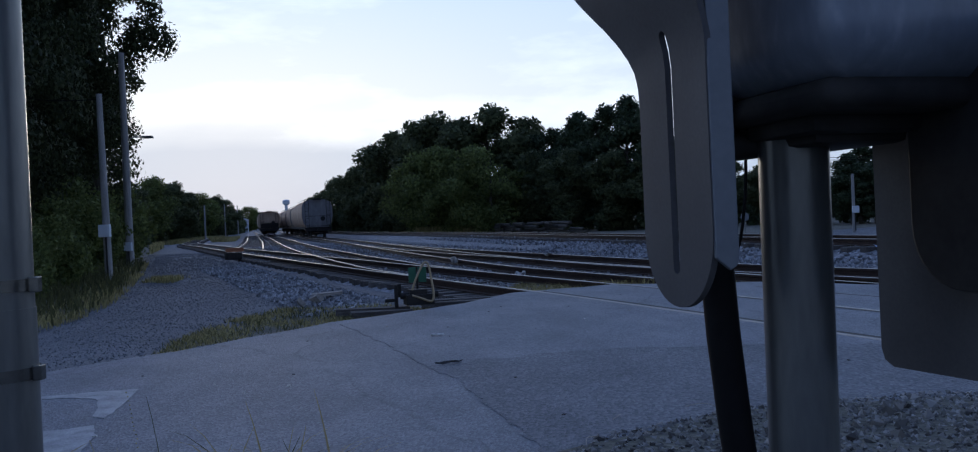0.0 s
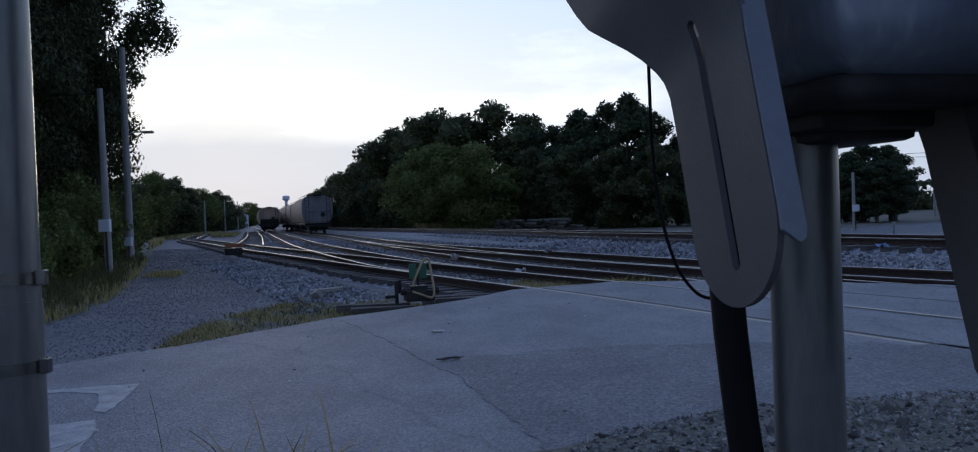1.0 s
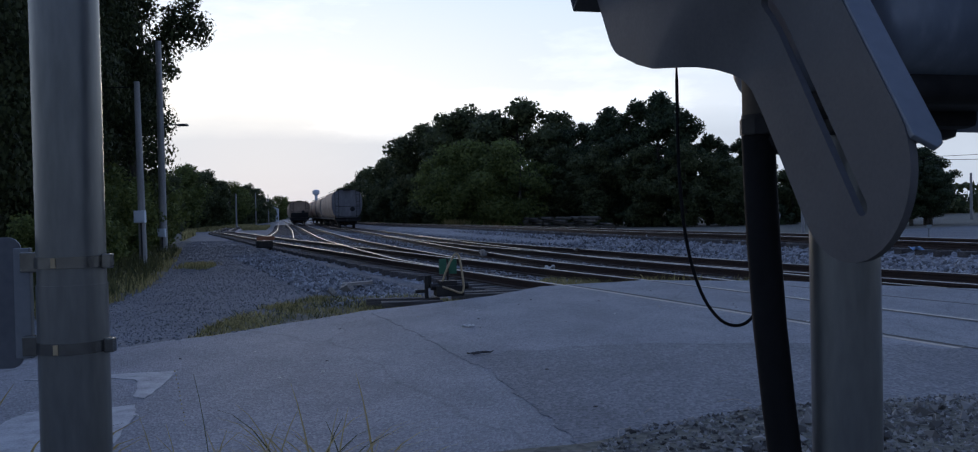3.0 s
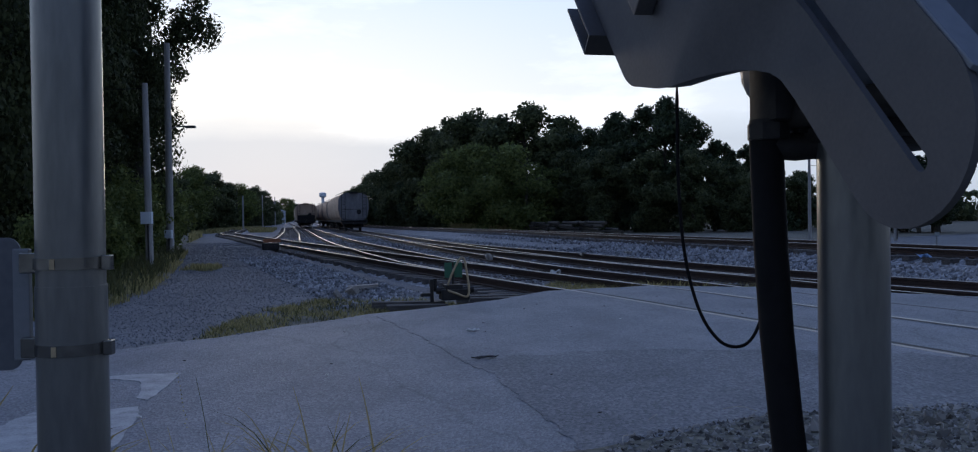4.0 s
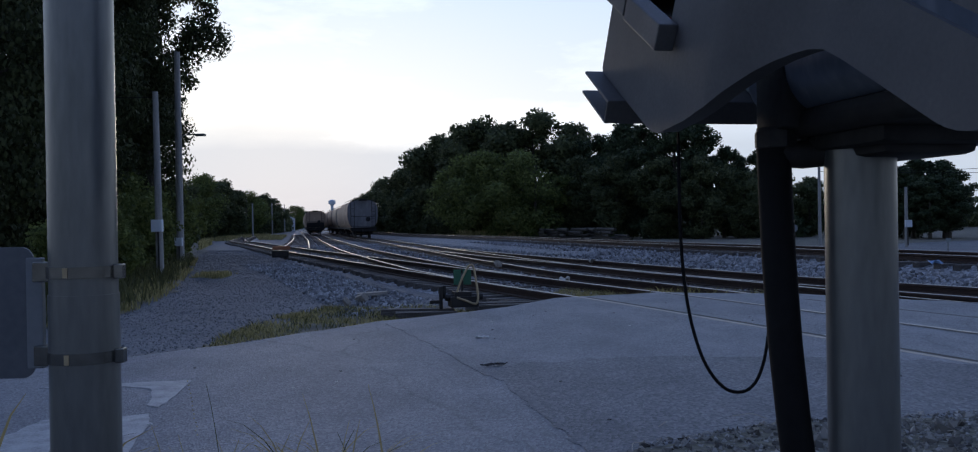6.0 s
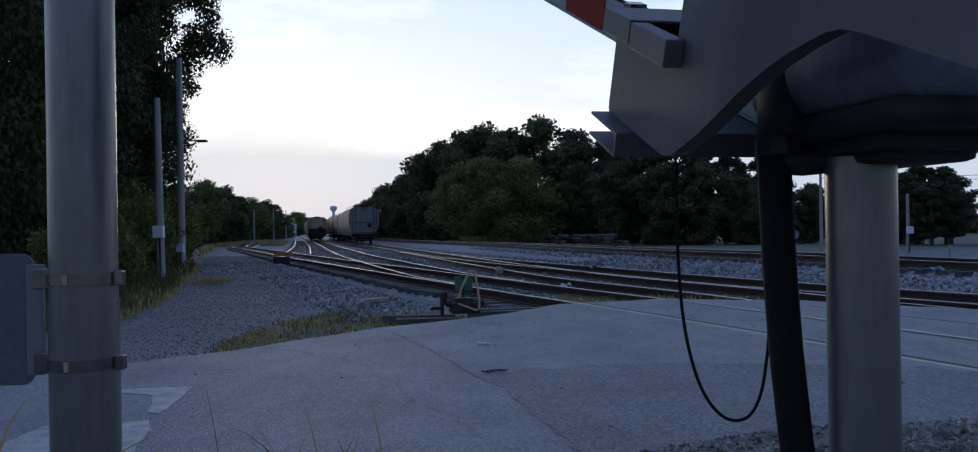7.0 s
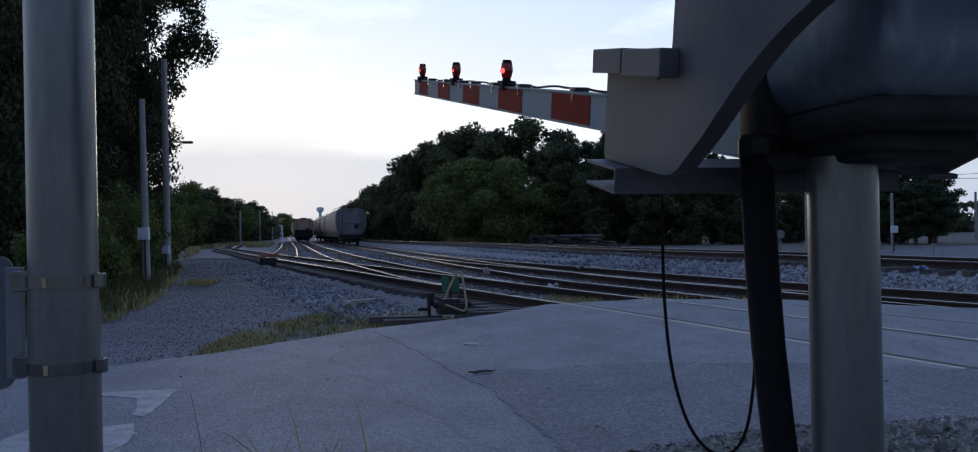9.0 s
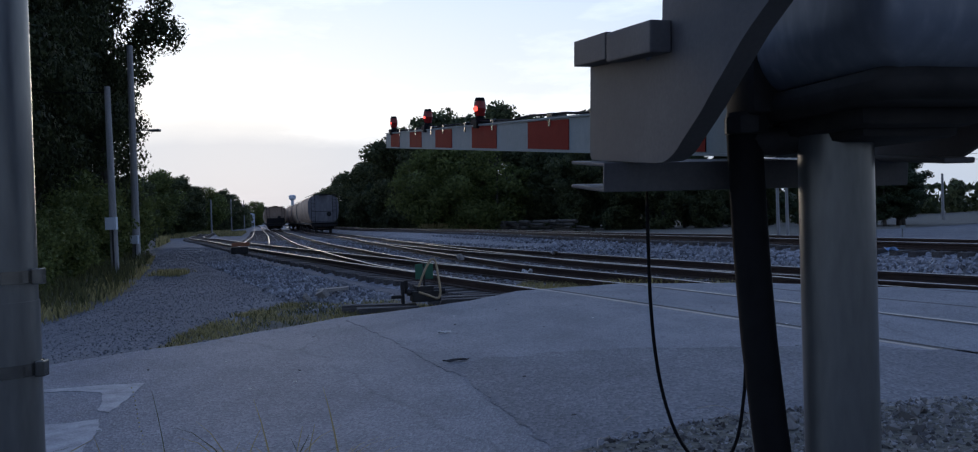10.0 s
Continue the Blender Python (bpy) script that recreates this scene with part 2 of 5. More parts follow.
M_GRASS = leaf_mat("dry_grass", (0.17, 0.15, 0.06), (0.50, 0.43, 0.20), 0.4)
M_WEED = leaf_mat("green_weeds", (0.045, 0.052, 0.022), (0.14, 0.14, 0.06), 0.35)
M_HOPPER = mat("hopper_tan_paint", ((0.3, (0.34, 0.225, 0.15)), (0.55, (0.48, 0.34, 0.24)), (0.8, (0.56, 0.43, 0.33))), 0.8, 0.75, bump=0.1, fine=8, stretch=(1, 1, 0.35))
M_HOPPER_END = mat("hopper_end_grey", ((0.3, (0.12, 0.115, 0.12)), (0.55, (0.20, 0.195, 0.20)), (0.75, (0.30, 0.29, 0.29))), 1.2, 0.75, bump=0.1, fine=8, stretch=(1, 1, 0.3))
M_LAMP_RED = mat("red_lamp_glass", ((0.3, (0.18, 0.006, 0.005)), (0.7, (0.26, 0.012, 0.01))), 8, 0.2, bump=0.0)
M_GLOW = bpy.data.materials.new("lit_red_lamp")
M_GLOW.use_nodes = True
M_GLOW.node_tree.nodes["Principled BSDF"].inputs["Base Color"].default_value = (0.5, 0.02, 0.02, 1)
M_GLOW.node_tree.nodes["Principled BSDF"].inputs["Emission Color"].default_value = (1.0, 0.08, 0.06, 1)
M_GLOW.node_tree.nodes["Principled BSDF"].inputs["Emission Strength"].default_value = 2.5
M_PANEL = mat("pale_steel_cladding", ((0.3, (0.5, 0.55, 0.6)), (0.7, (0.62, 0.66, 0.7))), 0.2, 0.6, bump=0.0)


# ---- mesh helpers ----
def box(bm, c, s, m=None):
    r = bmesh.ops.create_cube(bm, size=1.0, matrix=(m or Matrix()) @ Matrix.Translation(c) @ Matrix.Diagonal((*s, 1)))
    return r["verts"]


def tube(bm, a, b, r0, r1=None, n=16, caps=True):
    a, b = Vector(a), Vector(b)
    d = b - a
    m = Matrix.Translation((a + b) / 2) @ d.to_track_quat("Z", "Y").to_matrix().to_4x4()
    return bmesh.ops.create_cone(bm, cap_ends=caps, segments=n, radius1=r0, radius2=r0 if r1 is None else r1, depth=d.length, matrix=m)["verts"]


def sweep(bm, pts, r, n=10):
    """A round bar along the points."""
    pts = [Vector(p) for p in pts]
    rings = []
    for i, p in enumerate(pts):
        d = (pts[min(i + 1, len(pts) - 1)] - pts[max(i - 1, 0)]).normalized()
        q = d.to_track_quat("Z", "Y")
        rings.append([bm.verts.new(p + q @ Vector((r * math.cos(k * math.tau / n), r * math.sin(k * math.tau / n), 0))) for k in range(n)])
    for a, b in zip(rings, rings[1:]):
        for k in range(n):
            bm.faces.new((a[k], a[(k + 1) % n], b[(k + 1) % n], b[k]))
    bm.faces.new(rings[0][::-1])
    bm.faces.new(rings[-1])


def smooth_path(pts, steps=8):
    """Catmull-Rom through the points."""
    pts = [Vector(p) for p in pts]
    res = []
    for i in range(len(pts) - 1):
        p0, p1, p2, p3 = pts[max(i - 1, 0)], pts[i], pts[i + 1], pts[min(i + 2, len(pts) - 1)]
        for k in range(steps):
            t = k / steps
            res.append(0.5 * ((2 * p1) + (p2 - p0) * t + (2 * p0 - 5 * p1 + 4 * p2 - p3) * t * t + (3 * p1 - p0 - 3 * p2 + p3) * t ** 3))
    return res + [pts[-1]]


def mesh_of(bm, name, material, smooth=False, bevel=0.0):
    if bevel:
        edges = [e for e in bm.edges if len(e.link_faces) == 2 and e.calc_face_angle(0) > 0.6]
        bmesh.ops.bevel(bm, geom=edges, offset=bevel, segments=2, affect="EDGES", profile=0.6)
    bmesh.ops.recalc_face_normals(bm, faces=bm.faces)
    me = bpy.data.meshes.new(name)
    bm.to_mesh(me)
    bm.free()
    me.materials.append(material)
    if smooth:
        me.polygons.foreach_set("use_smooth", [True] * len(me.polygons))
        me.set_sharp_from_angle(angle=radians(40))
    return me


def part(name, bm, material, parent=None, label="", smooth=False, bevel=0.0, m=None):
    ob = new(name, mesh_of(bm, name, material, smooth, bevel))
    if parent is not None:
        ob.parent = parent
    if m is not None:
        ob.matrix_basis = m
    if label:
        ob["label"] = label
    return ob


def thing(name, m, label, category, group="", kind=""):
    ob = new(name)
    ob.matrix_basis = m
    return tagged(ob, label, category, group, kind)


def data_mesh(name, verts, faces, material):
    me = bpy.data.meshes.new(name)
    me.from_pydata(verts, [], faces)
    me.materials.append(material)
    me.update()
    return me


def sheet(name, pts, z, material, label, category="", kind="structure", thick=0.03, wobble=0.0):
    """A flat slab from an outline, with its edge."""
    bm = bmesh.new()
    vs = [bm.verts.new((x + random.uniform(-wobble, wobble), y + random.uniform(-wobble, wobble), z)) for x, y in pts]
    edges = [bm.edges.new((vs[i], vs[(i + 1) % len(vs)])) for i in range(len(vs))]
    bmesh.ops.triangle_fill(bm, use_beauty=True, use_dissolve=False, edges=edges)
    r = bmesh.ops.extrude_face_region(bm, geom=bm.faces[:])
    bmesh.ops.translate(bm, vec=(0, 0, -thick), verts=[v for v in r["geom"] if isinstance(v, bmesh.types.BMVert)])
    ob = part(name, bm, material)
    return tagged(ob, label, category or name.replace("_", " "), kind=kind)


def rough_edge(pts, step=0.35, amount=0.06):
    """More points along an outline, a little off the line."""
    res = []
    for (x0, y0), (x1, y1) in zip(pts, pts[1:]):
        n = max(1, int(math.hypot(x1 - x0, y1 - y0) / step))
        for k in range(n):
            t = k / n
            res.append((x0 + (x1 - x0) * t + random.uniform(-amount, amount), y0 + (y1 - y0) * t + random.uniform(-amount, amount)))
    return res + [pts[-1]]


# ---- ground ----
ROAD_EDGE = [(-9.0, 4.2), (-5.0, 5.9), (-3.3, 7.75), (-2.4, 8.8), (-1.4, 10.4), (-0.7, 11.0), (0.15, 11.9), (0.9, 13.2), (2.6, 13.9), (4.6, 13.2), (6.2, 11.6), (9.0, 8.6), (14.0, 3.6)]


def road_back(x):
    """How far the asphalt reaches at x."""
    return float(np.interp(x, [p[0] for p in ROAD_EDGE], [p[1] for p in ROAD_EDGE]))


def dip(y):
    return -0.0055 * min(max(y - 25.0, 0.0), 85.0)


def ground_z(x, y):
    past = min(max((y - road_back(x) + 0.1) / 0.9, 0.0), 1.0) if -9 < x < 14 else 1.0
    low = -0.27 * past * past * (3 - 2 * past)
    if y < 3:
        low = 0.0
    bumps = 0.03 * noise.noise((x * 0.5, y * 0.5, 0)) * past if y < 60 else 0
    return dip(y) + low + bumps - 0.012


xs = sorted(set([-900, -500, -300, -200, -140, -100, -70, -50, -40] + [v * 0.5 for v in range(-60, 61)] + [35, 40, 50, 70, 100, 140, 200, 300, 500, 900]))
ys = sorted(set([-300, -100, -40, -15] + [v * 0.4 for v in range(-12, 100)] + [42 + 2 * v for v in range(35)] + [115, 125, 140, 160, 190, 230, 300, 400, 550, 800, 1200, 2000]))
verts = [(x, y, ground_z(x, y)) for y in ys for x in xs]
nx = len(xs)
faces = [(j * nx + i, j * nx + i + 1, (j + 1) * nx + i + 1, (j + 1) * nx + i) for j in range(len(ys) - 1) for i in range(nx - 1)]
ground = tagged(new("ground", data_mesh("ground", verts, faces, M_GROUND)), "blue-grey gravel and ballast ground of the rail yard", "ground", kind="structure")

road = sheet("road", rough_edge(ROAD_EDGE, 0.3, 0.05) + [(14, -2), (6, 1.5), (4, 4.5)] + rough_edge([(2.8, 4.95), (1.6, 4.85), (0.5, 4.2), (-0.6, 3.9), (-3.0, 3.6), (-9, 2.0)], 0.25, 0.05), 0.0, M_ASPHALT, "worn grey asphalt road beside the rails", "road", thick=0.14)
sheet("road_patch", rough_edge([(-0.18, 6.92), (0.04, 6.42), (0.14, 5.9), (0.22, 5.43), (0.37, 4.85), (0.47, 4.24)], 0.07, 0.03) + rough_edge([(1.6, 4.83), (2.8, 4.93), (4.4, 4.6), (5.0, 6.0), (3.2, 7.1), (1.9, 7.35), (0.9, 7.3), (0.3, 7.15), (-0.1, 7.0)], 0.12, 0.09), 0.005, M_PATCH, "darker asphalt patch with a ragged edge", "road patch", thick=0.03)
sheet("road_marking", rough_edge([(-2.27, 6.59), (-2.76, 6.50), (-3.1, 6.42), (-3.3, 6.36), (-3.05, 6.34), (-2.72, 6.36), (-2.45, 6.26), (-2.34, 6.02), (-2.25, 5.66), (-2.14, 5.60), (-2.18, 6.0)], 0.07, 0.014), 0.005, M_PAINT, "worn white painted arrow head on asphalt", "road marking", thick=0.008)
sheet("road_marking", rough_edge([(-2.13, 5.42), (-2.0, 5.08), (-1.95, 4.75), (-1.88, 4.42), (-2.3, 4.3), (-2.75, 4.45), (-2.72, 5.28), (-2.3, 5.33)], 0.07, 0.016), 0.005, M_PAINT, "worn white painted arrow shaft on asphalt", "road marking", thick=0.008)
seam = rough_edge([(-1.25, 10.1), (-1.02, 9.52), (-0.78, 8.8), (-0.52, 8.06), (-0.34, 7.45), (-0.18, 6.92)], 0.12, 0.025)
sheet("road_seam", seam + [(x + 0.013, y + 0.006) for x, y in reversed(seam)], 0.004, M_PATCH, "thin tarred seam running into the patch", "road seam", thick=0.01)

# ---- tracks ----
def normals(path):
    res = []
    for i in range(len(path)):
        d = path[min(i + 1, len(path) - 1)] - path[max(i - 1, 0)]
        res.append(Vector((d.y, -d.x, 0)).normalized())
    return res


def ribbon(name, path, section, material, parent, zs):
    """A section of (offset to the right, height) points swept along a track's centre."""
    nr = normals(path)
    verts, faces, k = [], [], len(section)
    for p, q, z in zip(path, nr, zs):
        for o, h in section:
            verts.append((p.x + q.x * o, p.y + q.y * o, z + h))
    for i in range(len(path) - 1):
        for j in range(k - 1):
            a = i * k + j
            faces.append((a, a + 1, a + k + 1, a + k))
    ob = new(name, data_mesh(name, verts, faces, material))
    ob.parent = parent
    return ob


def rail_section(at):
    w, b = 0.036, 0.07
    return [(at - b, -0.15), (at - b, -0.135), (at - 0.012, -0.12), (at - 0.012, -0.05), (at - w, -0.04), (at - w, -0.004)], [(at - w, -0.004), (at - w + 0.006, 0.002), (at + w - 0.006, 0.002), (at + w, -0.004)], [(at + w, -0.004), (at + w, -0.04), (at + 0.012, -0.05), (at + 0.012, -0.12), (at + b, -0.135), (at + b, -0.15)]


tie_mesh = None


def tie_data():
    bm = bmesh.new()
    box(bm, (0, 0, 0), (2.55, 0.22, 0.17))
    return mesh_of(bm, "tie", M_TIE, bevel=0.012)


def track(label, near, lift=0.0, side=0.72, ties=(0.0, 0.0), bed=True, steps=8, ties_from=0.0):
    """near: points of the near rail in plan; ties: the stretch, in metres along it, whose ties are pieces of their own."""
    global tie_mesh
    if tie_mesh is None:
        tie_mesh = tie_data()
    path = smooth_path([Vector((x, y, 0)) for x, y in near], steps)
    nr = normals(path)
    path = [p + q * side for p, q in zip(path, nr)]
    zs = [dip(p.y) + lift for p in path]
    tr = thing("railway_track", Matrix(), label, "railway track", "tracks of the yard", "structure")
    if bed:
        ribbon("ballast", path, [(-3.2, -0.66), (-1.35, -0.29), (-0.95, -0.21), (0.95, -0.21), (1.5, -0.24), (3.2, -0.66)], M_BALLAST, tr, zs)
    for o in (-0.7525, 0.7525):
        left, head, right = rail_section(o)
        rail = ribbon("rail", path, left + right[:0], M_RAIL, tr, zs)
        ribbon("rail_web", path, right, M_RAIL, rail, zs)
        ribbon("rail_head", path, head, M_RAILTOP, rail, zs)
    inside = [i for i, p in enumerate(path) if p.y < road_back(p.x) - 0.1]
    if inside:
        k = inside[-1] + 1
        for o in (-0.7525, 0.7525):
            s = 1 if o < 0 else -1
            ribbon("flangeway", path[:k], [(o + s * 0.04, 0.005), (o + s * 0.105, 0.005)], M_DARK, tr, zs)
    # ties every 0.55 m
    run, rows = 0.0, []
    for a, b in zip(path, path[1:]):
        length = (b - a).length
        while run < length:
            p = a.lerp(b, run / length)
            rows.append((p, math.atan2(b.y - a.y, b.x - a.x) - math.pi / 2))
            run += 0.55
        run -= length
    verts, faces = [], []
    for i, (p, turn) in enumerate(rows):
        if p.y < ties_from or (p.y < road_back(p.x) + 0.4 and -9 < p.x < 14):
            continue
        m = Matrix.Translation((p.x, p.y, dip(p.y) + lift - 0.15 - 0.085)) @ Matrix.Rotation(turn + random.uniform(-0.03, 0.03), 4, "Z") @ Matrix.Translation((random.uniform(-0.06, 0.06), 0, random.uniform(-0.012, 0.004)))
        if ties[0] <= i * 0.55 <= ties[1]:
            t = new("tie", tie_mesh)
            t.parent, t.matrix_basis = tr, m
        elif p.y < 160:
            k = len(verts)
            for x, y, z in ((-1.27, -0.11, 0.085), (1.27, -0.11, 0.085), (1.27, 0.11, 0.085), (-1.27, 0.11, 0.085), (-1.27, -0.11, -0.08), (1.27, -0.11, -0.08), (1.27, 0.11, -0.08), (-1.27, 0.11, -0.08)):
                verts.append(m @ Vector((x, y, z)))
            for f in ((0, 1, 2, 3), (0, 4, 5, 1), (1, 5, 6, 2), (2, 6, 7, 3), (3, 7, 4, 0)):
                faces.append([k + v for v in f])
    if verts:
        ob = new("far_ties", data_mesh("far_ties", verts, faces, M_TIE))
        ob.parent = tr
        ob["kind"] = "stuff"
    return tr


track("rusty ladder track crossing the asphalt, with dark wooden ties", [(5.6, 2.0), (3.76, 6.8), (1.75, 12.2), (0.38, 15.5), (-1.0, 18.9), (-3.1, 24.1), (-7.1, 34.9), (-12.6, 50.0), (-19.6, 70.0), (-27.3, 91.8), (-34.6, 120.0), (-45.0, 165.5), (-61.0, 246.0), (-90.0, 380.0)], ties=(8, 50))
track("second rusty yard track with grass between the rails", [(7.6, 4.5), (5.6, 9.2), (4.45, 12.0), (3.4, 15.1), (1.6, 19.8), (0.3, 24.6), (-0.85, 29.6), (-2.5, 37.5), (-5.5, 52.0)], lift=-0.004, ties=(14, 44))
track("yard track leaving the ladder at a switch, under a parked hopper car", [(-0.72, 18.5), (-1.2, 19.8), (-2.0, 22.1), (-2.9, 25.3), (-4.0, 29.5), (-5.3, 34.8), (-7.0, 41.6), (-10.0, 54.8), (-17.2, 88.0), (-25.1, 123.9), (-46.5, 215.0), (-85.0, 380.0)], lift=-0.006, bed=False, ties_from=33.0)
track("third yard track with grey ballast, under parked hopper cars", [(9.6, 6.5), (7.6, 10.4), (6.2, 13.3), (4.0, 18.0), (0.4, 28.5), (-2.6, 39.5), (-5.6, 53.0), (-10.6, 77.5), (-15.6, 100.0), (-25.6, 145.0), (-48.0, 245.0), (-78.0, 380.0)], ties=(10, 70))
track("far yard track branching off the ladder", [(-11.9, 49.9), (-20.4, 90.0), (-31.5, 140.0), (-53.0, 237.0), (-84.0, 380.0)], ties=(0, 0))
track("raised main line with bright rail heads on pale ballast", [(13.4, 8.0), (11.2, 14.0), (9.6, 18.6), (7.9, 25.2), (5.4, 35.5), (0.7, 59.5), (-6.5, 90.0), (-17.0, 130.6), (-34.0, 190.0), (-70.0, 320.0)], lift=0.30, ties=(10, 60))

# ---- crossing gate: its y axis is the way the lowered boom points ----
PIVOT = (-0.26, -0.122, 1.658)
gate = thing("crossing_gate", pose(0.621, 1.48, 0, 0, 0, 12.0), "galvanised railway crossing gate lowering its red and white boom", "crossing gate")


def bend(u, inner, outer):
    """Sideways place of a support plate: the slotted leg lies at inner, the boom end at outer."""
    k = min(max((u + 0.29) / 0.20, 0.0), 1.0)
    k = k * k * (3 - 2 * k)
    return inner + (outer - inner) * k


def arc(cx, cy, r, a0, a1, n=8):
    return [(cx + r * math.cos(radians(a0 + (a1 - a0) * k / n)), cy + r * math.sin(radians(a0 + (a1 - a0) * k / n))) for k in range(n + 1)]


def plate(outline, slot, inner, outer, thick):
    """A bent plate with a slot through it; plan axes (along the boom, above it) become y and z."""
    bm = bmesh.new()
    edges = []
    for loop in (outline, slot):
        if not loop:
            continue
        vs = [bm.verts.new((0, u, v)) for u, v in loop]
        edges += [bm.edges.new((vs[i], vs[(i + 1) % len(vs)])) for i in range(len(vs))]
    bmesh.ops.triangle_fill(bm, use_beauty=True, use_dissolve=False, edges=edges)
    for u in (-0.29, -0.26, -0.23, -0.20, -0.17, -0.14, -0.11, -0.09):
        bmesh.ops.bisect_plane(bm, geom=bm.verts[:] + bm.edges[:] + bm.faces[:], plane_co=(0, u, 0), plane_no=(0, 1, 0))
    r = bmesh.ops.extrude_face_region(bm, geom=bm.faces[:])
    bmesh.ops.translate(bm, vec=(thick, 0, 0), verts=[v for v in r["geom"] if isinstance(v, bmesh.types.BMVert)])
    for v in bm.verts:
        v.co.x += bend(v.co.y, inner, outer)
    return bm


LOWER = [(0.362, -0.430)] + arc(0.350, -0.432, 0.012, -20, -90, 3) + [(0.22, -0.444)] + arc(0.085, -0.324, 0.120, -90, -132, 8) + [(-0.055, -0.370), (-0.107, -0.325), (-0.15, -0.276), (-0.19, -0.233), (-0.22, -0.206), (-0.25, -0.184), (-0.275, -0.169), (-0.305, -0.159), (-0.35, -0.156)]
OUTLINE = ([(0.362, -0.262)] + LOWER + arc(-0.538, -0.0455, 0.1105, 270, 90, 20)
           + [(-0.30, 0.065), (-0.16, 0.080), (-0.02, 0.085), (0.04, 0.06), (0.066, 0.0), (0.069, -0.20)] + arc(0.129, -0.231, 0.060, 180, 262, 6) + [(0.150, -0.262)])
SLOT = arc(-0.588, -0.049, 0.0105, 90, 270, 6) + arc(-0.242, -0.049, 0.0105, -90, 90, 6)

gate_arm = part("gate_arm", plate(OUTLINE, SLOT, 0.0, -0.048, 0.010), M_PLATE, gate, "flat grey slotted support plate", smooth=True)
gate_arm.matrix_basis = pose(*PIVOT, 96, 0, 0)
# folded flange along the back edge of the slotted leg, its lower corner cut off
bm = bmesh.new()
loop = [bm.verts.new((x, u, 0.0605)) for x, u in ((0.002, -0.572), (0.024, -0.590), (0.034, -0.584), (0.038, -0.570), (0.038, -0.115), (0.002, -0.115))]
r = bmesh.ops.extrude_face_region(bm, geom=[bm.faces.new(loop)])
bmesh.ops.translate(bm, vec=(0, 0, 0.008), verts=[v for v in r["geom"] if isinstance(v, bmesh.types.BMVert)])
# paler metal than the plate: the sky light on it is in the colour
part("flange", bm, M_SIGN, gate_arm, "folded flange, paled for sky light", bevel=0.002)
# narrow lip folded inwards along the curved lower edge
bm = bmesh.new()
edge_line = [(bend(u, 0.0, -0.048), u, v) for u, v in LOWER[4:]] + [(0.0, -0.40, -0.156), (0.0, -0.46, -0.156)]
rows_in = [[bm.verts.new((x + dx, u, v + dv)) for dx, dv in ((0.009, 0.002), (0.034, 0.002), (0.034, 0.008), (0.009, 0.008))] for x, u, v in edge_line]
for a, b in zip(rows_in, rows_in[1:]):
    for k in range(4):
        bm.faces.new((a[k], a[(k + 1) % 4], b[(k + 1) % 4], b[k]))
bm.faces.new(rows_in[0])
bm.faces.new(rows_in[-1][::-1])
part("lower_lip", bm, M_PLATE, gate_arm, "folded lip along the curved edge", smooth=True)
FAR = [(0.362, -0.285), (0.362, -0.442), (0.08, -0.442), (-0.05, -0.375), (-0.19, -0.235), (-0.30, -0.162), (-0.40, -0.150), (-0.755, -0.150), (-0.775, -0.142), (-0.785, -0.120), (-0.780, 0.10), (-0.75, 0.13), (-0.25, 0.13), (-0.04, 0.12), (0.060, 0.02), (0.069, -0.20), (0.12, -0.285)]
part("support_plate", plate(FAR, None, 0.433, 0.49, 0.010), M_PLATE, gate_arm, smooth=True)
bm = bmesh.new()
box(bm, (0.465, 0.20, -0.446), (0.06, 0.30, 0.010))
part("far_flange", bm, M_PLATE, gate_arm, bevel=0.003)
# cast counterweights bolted inside the far plate
for k in range(3):
    bm = bmesh.new()
    vs = [(-0.25, 0.30), (-0.25, 0.0), (-0.54, 0.0)] + arc(-0.54, 0.10, 0.10, 270, 180, 7)[1:] + [(-0.64, 0.22)] + arc(-0.56, 0.22, 0.08, 180, 90, 6)[1:]
    loop = [bm.verts.new((0.378 + k * 0.017, u, v)) for u, v in vs]
    f = bm.faces.new(loop)
    r = bmesh.ops.extrude_face_region(bm, geom=[f])
    bmesh.ops.translate(bm, vec=(0.015, 0, 0), verts=[v for v in r["geom"] if isinstance(v, bmesh.types.BMVert)])
    part("counterweight", bm, M_DARK, gate_arm, "dark cast iron counterweight", bevel=0.004)


def channel(bm, x0, x1, u, v, wide, high, wall, open_out=True):
    """A U channel lying across the boom, its open side towards the boom's tip or away from it."""
    c = (x0 + x1) / 2
    w = x1 - x0
    box(bm, (c, u if open_out else u + wide - wall / 2, v), (w, wall, high))
    box(bm, (c, u + wide / 2, v + high / 2 - wall / 2), (w, wide, wall))
    box(bm, (c, u + wide / 2, v - high / 2 + wall / 2), (w, wide, wall))


